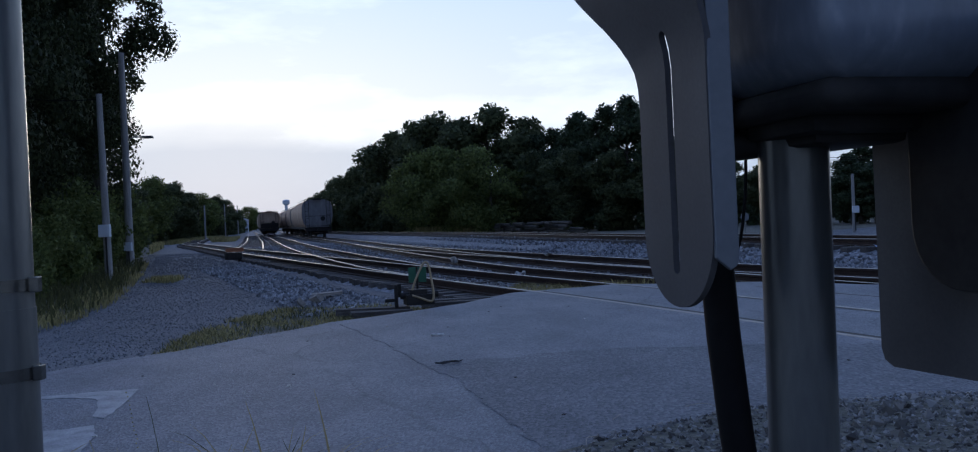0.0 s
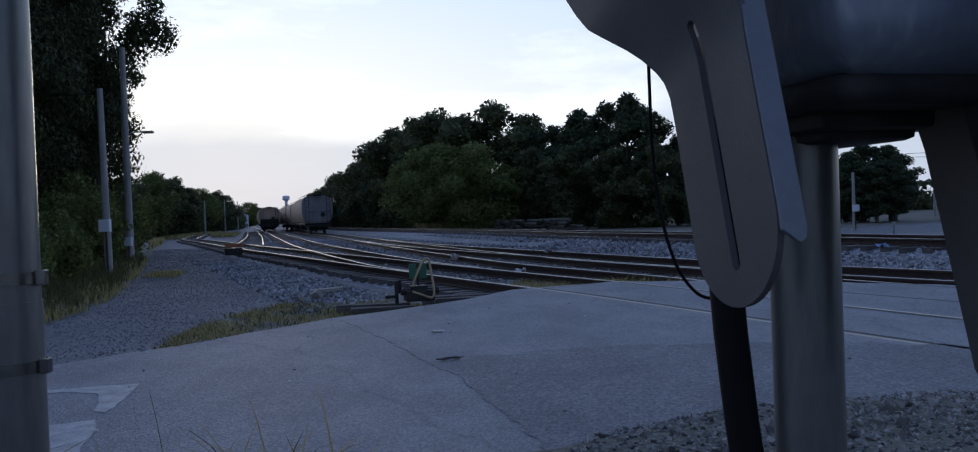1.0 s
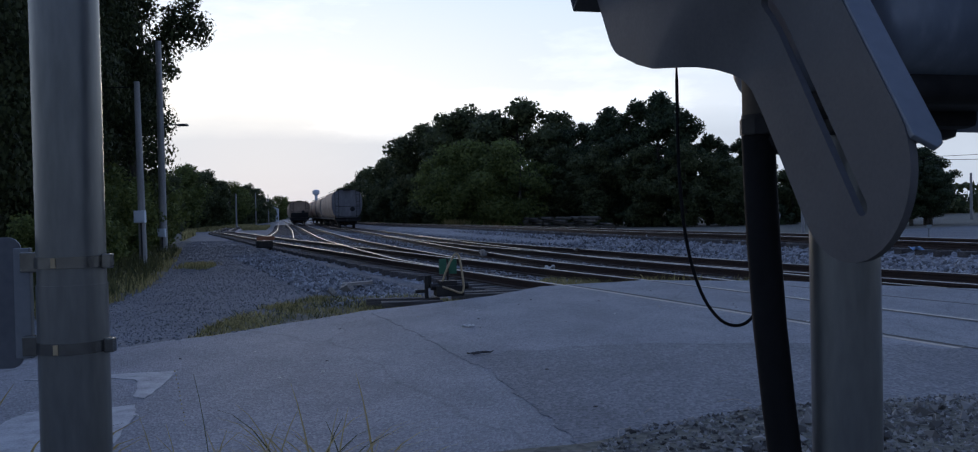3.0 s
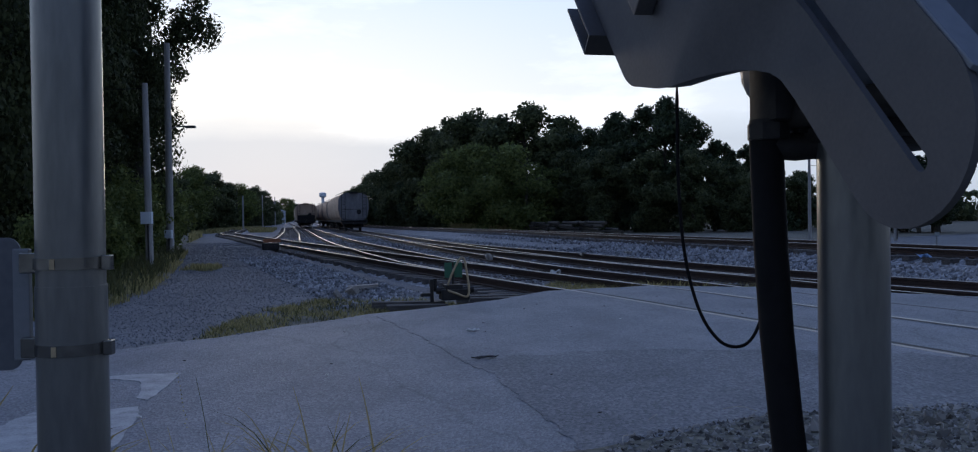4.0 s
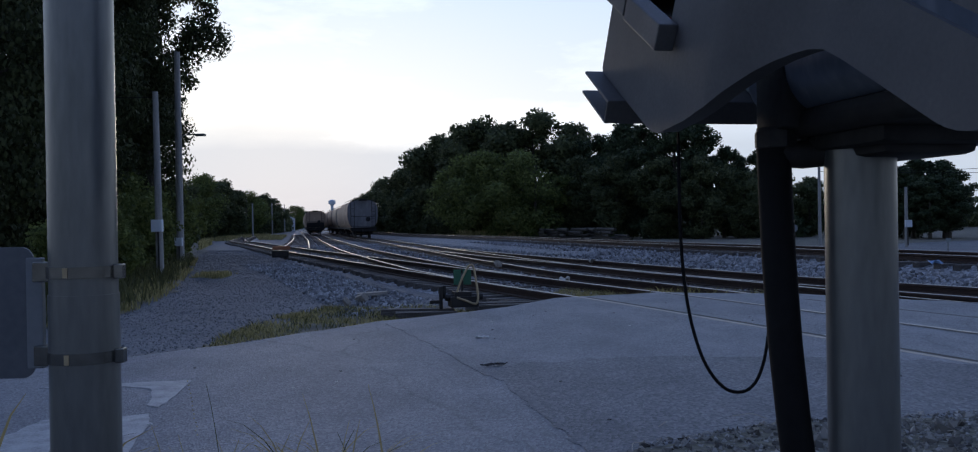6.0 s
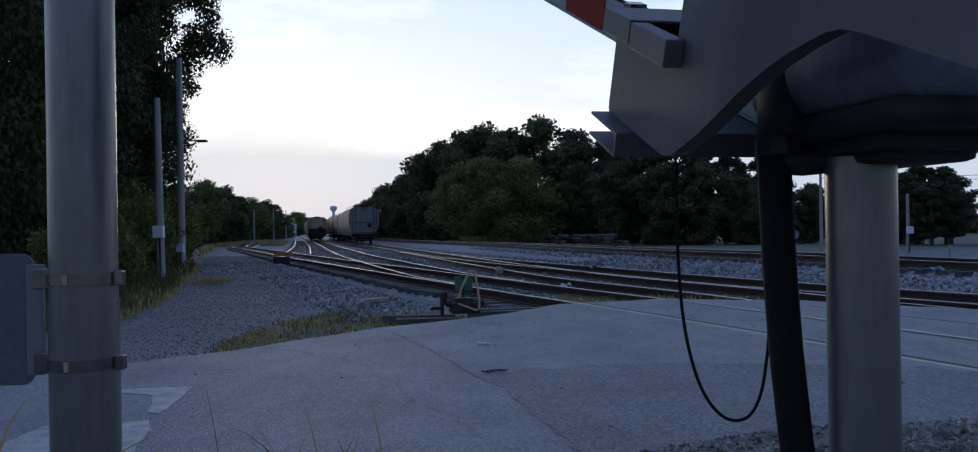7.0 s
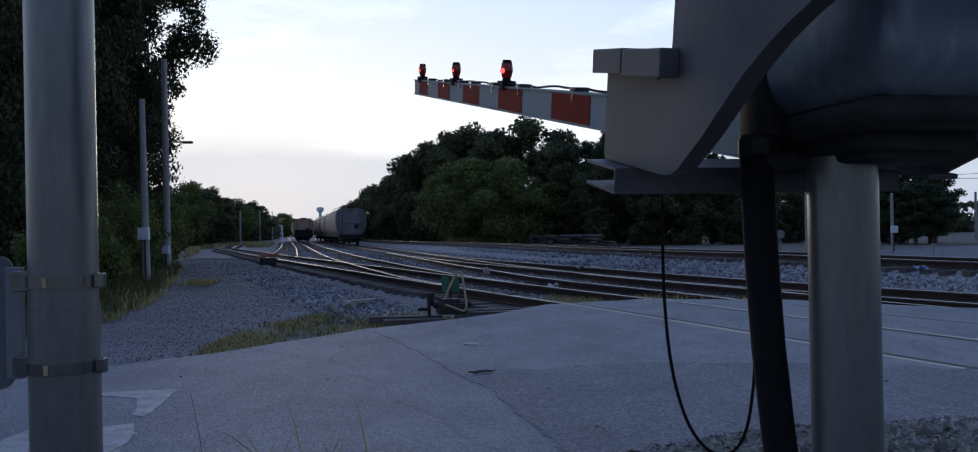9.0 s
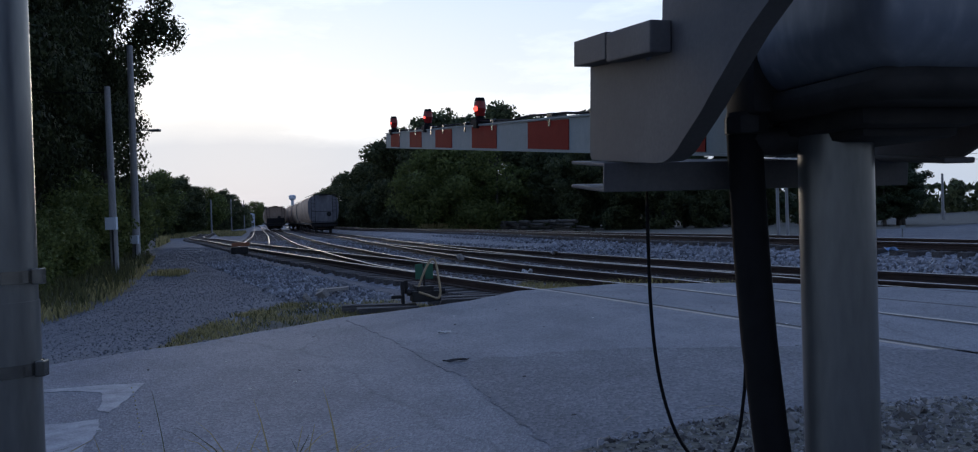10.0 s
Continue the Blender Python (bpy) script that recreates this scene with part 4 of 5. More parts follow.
# ---- rail cars ----
def hopper(m, label, long=15.5, roof=4.3, open_end=False, end=M_HOPPER_END):
    """A covered hopper car standing along its own y axis, near end at the origin, rails at z = 0."""
    car = thing("hopper_car", m, label, "hopper car", "parked hopper cars")
    sec = [(-1.113, 1.18), (-1.505, 1.55), (-1.696, 2.4), (-1.664, 3.45), (-1.484, 3.92), (-1.007, 4.16), (-0.424, 4.22), (0.424, 4.22), (1.007, 4.16), (1.484, 3.92), (1.664, 3.45), (1.696, 2.4), (1.505, 1.55), (1.113, 1.18)]
    k = roof / 4.3
    bm = bmesh.new()
    rings = [[bm.verts.new((x, y, z * k)) for x, z in sec] for y in (1.0, long - 1.0)]
    for i in range(len(sec)):
        j = (i + 1) % len(sec)
        bm.faces.new((rings[0][i], rings[0][j], rings[1][j], rings[1][i]))
    bm.faces.new(rings[0])
    bm.faces.new(rings[1])
    part("body", bm, M_HOPPER, car, "tan-grey painted curved body", smooth=True)
    bm = bmesh.new()
    f = bm.faces.new([bm.verts.new((x * 0.985, 0.985, z * k)) for x, z in sec])
    r = bmesh.ops.extrude_face_region(bm, geom=[f])
    bmesh.ops.translate(bm, vec=(0, -0.05, 0), verts=[v for v in r["geom"] if isinstance(v, bmesh.types.BMVert)])
    part("end_sheet", bm, end, car, "stained end sheet")
    for y in (3.6, 6.6, 9.6, 12.2):
        bm = bmesh.new()
        rr = [[bm.verts.new((x * 1.02, yy, z * k)) for x, z in sec] for yy in (y - 0.05, y + 0.05)]
        for i in range(len(sec)):
            j = (i + 1) % len(sec)
            bm.faces.new((rr[0][i], rr[0][j], rr[1][j], rr[1][i]))
        part("rib", bm, M_DARK, car)
    if open_end:
        # dark block standing in for the shade in the open end's recess
        bm = bmesh.new()
        for v in box(bm, (0, 0.55, 1.6), (2.7, 0.8, 0.8)):
            if v.co.z < 1.6:
                v.co.y += 0.15
        part("recess_shade", bm, M_DARK, car, "dark block for the shade under the sloped end", bevel=0.03)
    bm = bmesh.new()
    box(bm, (0, long / 2, 1.08), (2.9, long, 0.22))
    box(bm, (0, 0.1, 0.98), (2.7, 0.2, 0.4))
    part("underframe", bm, M_DARK, car, bevel=0.02)
    bm = bmesh.new()
    for y in (4.4, 7.7, 11.0):
        for v in box(bm, (0, y, 0.85), (2.2, 2.4, 0.7)):
            if v.co.z < 0.8:
                v.co.x *= 0.35
                v.co.y = y + (v.co.y - y) * 0.3
    part("hopper_chutes", bm, M_HOPPER, car)
    bm = bmesh.new()
    box(bm, (0, long / 2, 4.30 * k), (0.7, long - 0.4, 0.06))
    for y in np.arange(0.6, long, 1.6):
        box(bm, (0, y, 4.22 * k), (0.9, 0.06, 0.16))
    for x in (-1.1, 1.1):
        box(bm, (x, long / 2, 4.28 * k), (0.04, long - 0.6, 0.04))
    part("roof_walk", bm, M_DARK, car)
    bm = bmesh.new()
    for x in (-1.35, -0.95, 0.95, 1.35):
        box(bm, (x, 0.30, 2.7 * k), (0.05, 0.05, 3.1 * k))
    for z in np.arange(1.4, 4.2, 0.38):
        for x in (-1.15, 1.15):
            box(bm, (x, 0.30, z * k), (0.42, 0.03, 0.03))
    for z in (1.3, 2.4, 4.2):
        box(bm, (0, 0.3, z * k), (2.75, 0.04, 0.05))
    part("end_ladder", bm, M_DARK, car)
    bm = bmesh.new()
    tube(bm, (0.55, 0.35, 2.1), (0.55, 0.42, 2.1), 0.26, n=16)
    box(bm, (0.55, 0.6, 2.1), (0.1, 0.5, 0.1))
    part("brake_wheel", bm, M_DARK, car)
    bm = bmesh.new()
    box(bm, (0, -0.35, 0.88), (0.28, 0.7, 0.28))
    part("coupler", bm, M_DARK, car, bevel=0.03)
    for y0 in (1.9, long - 1.9):
        bm = bmesh.new()
        for x in (-0.98, 0.98):
            box(bm, (x, y0, 0.55), (0.16, 2.2, 0.26))
            box(bm, (x, y0, 0.72), (0.2, 0.7, 0.3))
        box(bm, (0, y0, 0.7), (2.1, 0.4, 0.25))
        truck = part("truck", bm, M_DARK, car, "dark cast side frames", bevel=0.03)
        for y in (y0 - 0.88, y0 + 0.88):
            bm = bmesh.new()
            for x in (-0.77, 0.77):
                tube(bm, (x - 0.06, y, 0.42), (x + 0.06, y, 0.42), 0.42, n=20)
            tube(bm, (-0.8, y, 0.42), (0.8, y, 0.42), 0.08, n=10)
            part("wheelset", bm, M_DARK, truck)
    return car


first = hopper(pose(-14.2, 97.0, dip(100), 0, 0, 13.0), "tan-grey covered hopper car parked on the third track")
for k in range(1, 5):
    d = 16.2 * k
    copy_thing(first, pose(-14.4 - math.sin(radians(12.9)) * d, 100.0 + math.cos(radians(12.9)) * d, dip(100 + d), 0, 0, 12.9))
second = hopper(pose(-27.9, 139.0, dip(139), 0, 0, 12.4), "grey open hopper car parked on the second track", roof=3.85, open_end=True, end=M_HOPPER)
for k in range(1, 3):
    d = 16.2 * k
    copy_thing(second, pose(-27.9 - math.sin(radians(12.4)) * d, 139.0 + math.cos(radians(12.4)) * d, dip(139 + d), 0, 0, 12.4))


# ---- poles ----
def utility_pole(x, y, top, label, box_z=None, arm=False, lamp=False, lean=0.0, r=0.13):
    z = dip(y) - 0.2
    p = thing("utility_pole", pose(x, y, z, 0, lean, 0), label, "utility pole", "utility poles")
    bm = bmesh.new()
    tube(bm, (0, 0, -0.3), (0, 0, top - z), r, r * 0.7, 16)
    part("shaft", bm, M_WOOD, p, smooth=True)
    if box_z:
        bm = bmesh.new()
        box(bm, (0.02, -r - 0.08, box_z - z), (0.30, 0.16, 0.34))
        box(bm, (0.02, -r - 0.165, box_z - z), (0.24, 0.01, 0.28))
        part("meter_box", bm, M_PANEL, p, "pale grey metal box", bevel=0.01)
        bm = bmesh.new()
        sweep(bm, [(0.02, -r - 0.02, 0), (0.02, -r - 0.02, box_z - z)], 0.025, 8)
        part("riser", bm, M_DARK, p)
    if arm:
        bm = bmesh.new()
        box(bm, (0, 0, top - z - 0.5), (1.7, 0.09, 0.11))
        part("crossarm", bm, M_WOOD, p)
        for q in (-0.75, -0.3, 0.3, 0.75):
            bm = bmesh.new()
            tube(bm, (q, 0, top - z - 0.45), (q, 0, top - z - 0.28), 0.04, 0.025, 8)
            part("insulator", bm, M_DARK, p)
    if lamp:
        bm = bmesh.new()
        sweep(bm, [(0, 0, lamp - z - 0.1), (0.35, 0, lamp - z + 0.02), (0.75, 0, lamp - z + 0.02)], 0.025, 8)
        part("lamp_arm", bm, M_GALV, p)
        bm = bmesh.new()
        box(bm, (0.9, 0, lamp - z), (0.42, 0.2, 0.10))
        part("lamp_head", bm, M_GALV, p, bevel=0.03)
    return p


utility_pole(-9.45, 25.0, 5.0, "grey weathered service pole with a pale meter box", box_z=1.2, lean=-0.6, r=0.11)
utility_pole(-12.77, 36.0, 8.3, "tall grey wooden utility pole with a street lamp", box_z=0.55, lamp=4.9, r=0.16)
utility_pole(-16.9, 44.0, 6.2, "far wooden utility pole", arm=True, r=0.12)
for x, y, top in ((-37.0, 136.0, 4.6), (-43.0, 172.0, 5.6), (-50.0, 212.0, 6.2), (16.3, 44.0, 3.9), (17.0, 44.6, 3.6), (19.9, 42.5, 2.5), (44.0, 78.0, 3.6)):
    utility_pole(x, y, top, "slim weathered pole behind the tracks", r=0.09 if y < 60 else 0.14, box_z=0.75 if abs(x - 19.9) < 0.1 else None)
bm = bmesh.new()
sweep(bm, smooth_path([(-9.48, 25.0, 4.85), (-11.0, 24.6, 4.85), (-13.0, 24.3, 5.4), (-15.0, 24.0, 6.4)], 6), 0.012, 6)
tagged(part("overhead_wire", bm, M_BLACK), "thin black overhead wire from the service pole", "wire")
bm = bmesh.new()
for dz in (0.0, 0.35):
    sweep(bm, smooth_path([(16.3, 44.0, 3.75 - dz), (20.0, 42.5, 2.4 - dz * 0.3 + 0.9), (30.0, 46.0, 3.7 - dz), (50.0, 60.0, 5.0 - dz)], 6), 0.012, 5)
tagged(part("overhead_wire", bm, M_BLACK), "thin dark overhead wires beyond the main line", "wire")


# ---- verges, grass and weeds ----
def blades(name, label, rng, spots, tall, wide, material, category="grass", lean=0.35):
    """Bent blades of grass, one mesh of many: spots are (x, y)."""
    verts, faces = [], []
    for x, y in spots:
        h = rng.uniform(*tall)
        a = rng.uniform(0, math.tau)
        w = wide * rng.uniform(0.6, 1.3)
        dx, dy = math.cos(a), math.sin(a)
        b = h * rng.uniform(0.1, lean) 
        c = rng.uniform(0, math.tau)
        bx, by = b * math.cos(c), b * math.sin(c)
        z = ground_z(x, y) - 0.01
        k = len(verts)
        verts += [(x - dx * w, y - dy * w, z), (x + dx * w, y + dy * w, z), (x + bx * 0.4 - dx * w * 0.8, y + by * 0.4 - dy * w * 0.8, z + h * 0.6), (x + bx * 0.4 + dx * w * 0.8, y + by * 0.4 + dy * w * 0.8, z + h * 0.6), (x + bx * 1.2, y + by * 1.2, z + h)]
        faces += [(k, k + 1, k + 3, k + 2), (k + 2, k + 3, k + 4)]
    ob = new(name, data_mesh(name, verts, faces, material))
    return tagged(ob, label, category, kind="stuff")


def spread(rng, poly, count, clump=0.0, density=None):
    """Random spots inside an outline, more in patches."""
    px, py = np.array([p[0] for p in poly]), np.array([p[1] for p in poly])
    res = []
    tries = 0
    while len(res) < count and tries < count * 40:
        tries += 1
        x, y = rng.uniform(px.min(), px.max()), rng.uniform(py.min(), py.max())
        inside, j = False, len(poly) - 1
        for i in range(len(poly)):
            if (py[i] > y) != (py[j] > y) and x < (px[j] - px[i]) * (y - py[i]) / (py[j] - py[i]) + px[i]:
                inside = not inside
            j = i
        if not inside:
            continue
        if clump and noise.noise((x * clump, y * clump, 3.0)) + rng.uniform(-0.35, 0.35) < 0:
            continue
        res.append((x, y))
    return res


rng = np.random.default_rng(5)
M_BLADE = leaf_mat("withered_blades", (0.18, 0.145, 0.07), (0.55, 0.46, 0.23), 0.4)


def draped(name, poly, material, label, category, lift=0.012, step=0.5):
    """A thin layer of soil that follows the ground, cut to an outline."""
    px, py = [p[0] for p in poly], [p[1] for p in poly]
    bm = bmesh.new()
    vs = [bm.verts.new((x, y, 0)) for x, y in poly]
    edges = [bm.edges.new((vs[i], vs[(i + 1) % len(vs)])) for i in range(len(vs))]
    bmesh.ops.triangle_fill(bm, use_beauty=True, use_dissolve=False, edges=edges)
    cuts = [(0, u) for u in np.arange(min(px) + step, max(px), step)] + [(1, u) for u in np.arange(min(py) + step, max(py), step)]
    for axis, u in cuts:
        bmesh.ops.bisect_plane(bm, geom=bm.verts[:] + bm.edges[:] + bm.faces[:], plane_co=(u, u, 0), plane_no=(1, 0, 0) if axis == 0 else (0, 1, 0))
    for v in bm.verts:
        v.co.z = ground_z(v.co.x, v.co.y) + lift
    bmesh.ops.recalc_face_normals(bm, faces=bm.faces)
    me = bpy.data.meshes.new(name)
    bm.to_mesh(me)
    bm.free()
    me.materials.append(material)
    return tagged(new(name, me), label, category, kind="structure")


VERGE = rough_edge([(-30, 8), (-9.5, 8.5), (-6.6, 12.0), (-6.1, 14.6), (-6.8, 18.1), (-8.2, 23.0), (-10.3, 30.0), (-13.5, 40.0), (-19.5, 60.0), (-28.0, 88.0), (-36.0, 112.0), (-60, 112)], 1.2, 0.25)
draped("left_verge", VERGE, M_DIRT, "dark weedy soil under the trees", "verge", step=3.0)
blades("weeds", "dark green weeds along the wooded verge", rng, spread(rng, [(-12, 11), (-6.3, 12.5), (-6.2, 14.8), (-6.9, 18.2), (-8.3, 23), (-10.4, 30), (-13.5, 40), (-18, 40), (-13, 25)], 8000, 0.5), (0.10, 0.50), 0.016, M_WEED, "weeds", 0.6)
blades("verge_grass", "dry grass at the edge of the wooded verge", rng, spread(rng, [(-6.9, 12.3), (-6.0, 12.6), (-6.1, 14.8), (-6.7, 18.0), (-8.1, 23), (-10.2, 30), (-13.4, 40), (-14.2, 40), (-11.2, 30), (-9.0, 23), (-7.6, 18)], 3500, 0.7), (0.06, 0.22), 0.010, M_GRASS, "grass", 0.7)
blades("far_grass", "pale grass strip beside the far tracks", rng, spread(rng, [(-20, 60), (-28, 88), (-36, 112), (-40, 160), (-44, 160), (-40, 130), (-33, 100), (-25, 75)], 5000), (0.2, 0.6), 0.05, M_GRASS, "grass")
STRIP = [(-3.7, 8.3), (-3.2, 7.95), (-2.35, 8.95), (-1.4, 10.5), (-0.7, 11.15), (0.15, 12.05), (0.85, 13.3), (0.6, 14.0), (-0.2, 13.0), (-0.9, 12.7), (-1.8, 12.4), (-2.2, 12.6), (-2.7, 12.6), (-3.1, 11.6), (-3.4, 10.4), (-3.6, 9.3)]
draped("grass_strip", rough_edge(STRIP + STRIP[:1], 0.35, 0.06)[:-1], M_DIRT, "thin brown soil between the road and the gravel", "verge", step=0.6)
GREEN_STRIP = [(-3.3, 9.2), (-2.3, 9.4), (-1.4, 10.7), (-0.7, 11.3), (0.15, 12.15), (0.85, 13.4), (0.4, 13.9), (-0.5, 14.2), (-1.2, 15.0), (-2.0, 14.7), (-2.9, 15.3), (-3.4, 13.6), (-3.5, 11.2)]
blades("roadside_grass", "short yellow-green grass beside the road", rng, spread(rng, GREEN_STRIP, 12000, 1.1), (0.02, 0.10), 0.006, M_GRASS, "grass", 0.9)
blades("roadside_grass", "green weeds in the roadside grass", rng, spread(rng, GREEN_STRIP, 1800, 2.0), (0.03, 0.13), 0.007, M_WEED, "grass", 0.9)
blades("track_grass", "yellow-green grass between the crossing rails", rng, spread(rng, [(1.35, 13.55), (2.6, 14.05), (3.9, 13.75), (3.4, 14.9), (2.5, 16.6), (1.3, 16.8), (0.9, 15.2)], 6500, 0.9), (0.05, 0.24), 0.008, M_GRASS, "grass", 0.7)
blades("track_grass", "grass tufts along the second track", rng, spread(rng, [(3.9, 16.0), (5.2, 15.6), (5.6, 14.6), (6.6, 12.8), (6.0, 12.6), (4.6, 14.0)], 1800, 1.4), (0.06, 0.22), 0.008, M_GRASS, "grass", 0.7)
blades("gravel_tufts", "sparse tufts of grass on the gravel", rng, spread(rng, [(-8.4, 24), (-7.4, 24), (-7.6, 26.5), (-8.6, 26.5)], 900, 0.9), (0.06, 0.2), 0.010, M_GRASS, "grass", 0.7)
blades("tall_grass", "tall pale grass before the woods", rng, spread(rng, [(-10, 113), (2.5, 82), (3.8, 83), (-8.6, 118)], 4000), (0.2, 0.55), 0.045, M_GRASS, "grass")
FIELD = [(-80, 345), (-36, 198), (-18, 137), (-7, 97), (1.5, 65), (6.5, 46), (10.5, 40), (16.5, 44), (24, 50), (34, 57), (46, 70), (120, 130), (300, 300), (100, 500)]
draped("woodland_floor", FIELD, M_DIRT, "dark grass and soil along the woods", "verge", step=12.0)


# big weeds in the foreground, blade by blade
def weed(x, y, rows, label):
    """One clump: rows of (height, lean x, lean y, width)."""
    z = ground_z(x, y)
    w = thing("weed", pose(x, y, z), label, "weed", "weeds in the foreground")
    for h, lx, ly, wd in rows:
        verts, faces, n = [], [], 7
        ox, oy = rng.uniform(-0.10, 0.10), rng.uniform(-0.08, 0.08)
        for i in range(n + 1):
            t = i / n
            half_w = wd * (1 - t ** 2.2) + 0.0006
            droop = h * (t - 0.32 * t ** 3 * min(1.0, abs(lx) * 4))
            verts += [(ox + lx * t ** 2 - half_w, oy + ly * t ** 2, droop), (ox + lx * t ** 2, oy + ly * t ** 2 + half_w * 0.5, droop - half_w * 0.3), (ox + lx * t ** 2 + half_w, oy + ly * t ** 2, droop)]
        for i in range(n):
            for j in range(2):
                a = i * 3 + j
                faces.append((a, a + 1, a + 4, a + 3))
        ob = new("blade", data_mesh("blade", verts, faces, M_BLADE if rng.random() < 0.85 else M_WEED))
        ob.parent = w
    return w


DRY = "dry grass clump with bent blades at the road edge"
BROAD = "broad green grass clump beside the sign pole"
for x, y, n, tall, lab in ((-0.50, 2.75, 11, 0.62, DRY), (-0.57, 2.85, 9, 0.56, DRY), (-0.66, 2.7, 7, 0.52, DRY), (-0.80, 2.72, 7, 0.50, DRY), (-0.95, 2.8, 6, 0.52, DRY), (-0.72, 2.62, 7, 0.42, DRY), (-0.44, 2.9, 5, 0.55, DRY), (-0.88, 2.66, 5, 0.42, DRY), (-1.10, 2.02, 7, 0.78, BROAD), (-1.06, 2.08, 5, 0.66, BROAD), (-1.14, 2.0, 5, 0.74, BROAD), (-1.18, 2.15, 5, 0.8, BROAD), (-1.0, 2.1, 4, 0.55, BROAD)):
    weed(x, y, [(tall * rng.uniform(0.70, 1.30), rng.choice((-1, 1)) * rng.uniform(0.06, 0.40), rng.uniform(-0.15, 0.15), rng.uniform(0.0018, 0.0045) * (2.6 if x < -0.98 else 1.0)) for k in range(3 * n)], lab)
stalk = weed(-0.97, 2.95, [(0.68, -0.06, 0.0, 0.0012)], "single thin seed stalk")
bm = bmesh.new()
for k in range(14):
    t = 0.72 + 0.28 * k / 13
    bmesh.ops.create_icosphere(bm, subdivisions=1, radius=0.0025, matrix=Matrix.Translation((-0.06 * t * t + rng.uniform(-0.004, 0.004), 0, 0.68 * t * 0.95)))
part("seed_head", bm, M_GRASS, stalk)


# ---- loose stones ----
def stones(name, label, spots, size, material, sink=0.3):
    """Angular stones of six to eight corners."""
    verts, faces = [], []
    base = np.array([(1, 0, 0), (-1, 0, 0), (0, 1, 0), (0, -1, 0), (0, 0, 1), (0, 0, -1)], float)
    tri = [(0, 2, 4), (2, 1, 4), (1, 3, 4), (3, 0, 4), (2, 0, 5), (1, 2, 5), (3, 1, 5), (0, 3, 5)]
    for x, y, z in spots:
        s = rng.uniform(*size) * np.array([rng.uniform(0.7, 1.3), rng.uniform(0.7, 1.3), rng.uniform(0.4, 0.9)])
        q = Euler(rng.uniform(0, 6.28, 3)).to_matrix()
        k = len(verts)
        for b in base:
            p = q @ Vector(b * s * rng.uniform(0.75, 1.2))
            verts.append((x + p.x, y + p.y, z + p.z + s[2] * (1 - sink) * 0.6))
        faces += [(a + k, b + k, c + k) for a, b, c in tri]
    return tagged(new(name, data_mesh(name, verts, faces, material)), label, "stones", kind="stuff")


M_STONES = leaf_mat("mixed_stones", (0.115, 0.119, 0.126), (0.25, 0.256, 0.268))
M_STONES.node_tree.nodes["Principled BSDF"].inputs["Roughness"].default_value = 0.9
near_bed = spread(rng, [(0.45, 4.0), (0.75, 4.5), (1.7, 5.0), (2.9, 5.12), (4.2, 4.8), (4.6, 3.4), (1.0, 3.0), (0.2, 3.4)], 11000)
M_NEAR = leaf_mat("brown_gravel", (0.055, 0.05, 0.045), (0.40, 0.38, 0.35))
M_NEAR.node_tree.nodes["Principled BSDF"].inputs["Roughness"].default_value = 0.9
stones("gravel_stones", "loose grey and brown gravel at the road edge", [(x, y, 0.0) for x, y in near_bed], (0.007, 0.024), M_NEAR)
stones("gravel_stones", "scattered larger stones at the road edge", [(x, y, 0.0) for x, y in spread(rng, [(0.5, 4.0), (1.7, 4.9), (3.2, 5.1), (4.0, 3.0), (1.0, 3.0)], 140)], (0.025, 0.05), M_NEAR)
for k in range(22):
    x, y = rng.uniform(0.7, 4.0), rng.uniform(3.9, 4.9)
    bm = bmesh.new()
    a, n = rng.uniform(0, math.tau), rng.uniform(0.06, 0.2)
    sweep(bm, smooth_path([(0, 0, 0.035), (n * 0.5 * math.cos(a), n * 0.5 * math.sin(a), 0.05), (n * math.cos(a + 0.3), n * math.sin(a + 0.3), 0.035)], 4), 0.0025, 5)
    tagged(part("twig", bm, M_PLANK, None, m=pose(x, y, 0)), "thin dry twig on the gravel", "twig", "twigs on the gravel")
draped("gravel_verge", rough_edge([(-9, 1.9), (-3.0, 3.65), (-0.6, 3.95), (0.5, 4.25), (1.6, 4.9), (2.8, 5.0), (5.0, 4.4), (5.0, 0.5), (-9, 0.5)], 0.25, 0.03), M_DIRT, "brown soil with gravel before the road", "verge", lift=0.022, step=0.8)
stones("gravel_stones", "brown stones along the road's far edge", [(x, y, ground_z(x, y)) for x, y in spread(rng, [(-6, 7.2), (-4.6, 6.4), (-3.3, 7.8), (-2.3, 8.9), (-1.6, 10.2), (-2.0, 10.4), (-3.0, 9.4), (-4.0, 8.4)], 2600)], (0.008, 0.035), M_STONES)
stones("gravel_stones", "grey gravel on the access road", [(x, y, ground_z(x, y)) for x, y in spread(rng, [(-6.6, 9.0), (-4.0, 8.2), (-2.8, 10.5), (-2.4, 13.0), (-0.8, 13.2), (-1.0, 16.0), (-3.2, 22.0), (-6.2, 30.0), (-10.8, 30.0), (-8.7, 24.0), (-7.0, 15.0)], 20000)], (0.005, 0.017), M_STONES)
stones("gravel_stones", "grey gravel farther along the access road", [(x, y, ground_z(x, y)) for x, y in spread(rng, [(-6.2, 30.0), (-10.8, 30.0), (-14.2, 40.0), (-20.0, 60.0), (-15.0, 58.0), (-9.2, 38.0)], 9000)], (0.010, 0.028), M_STONES)
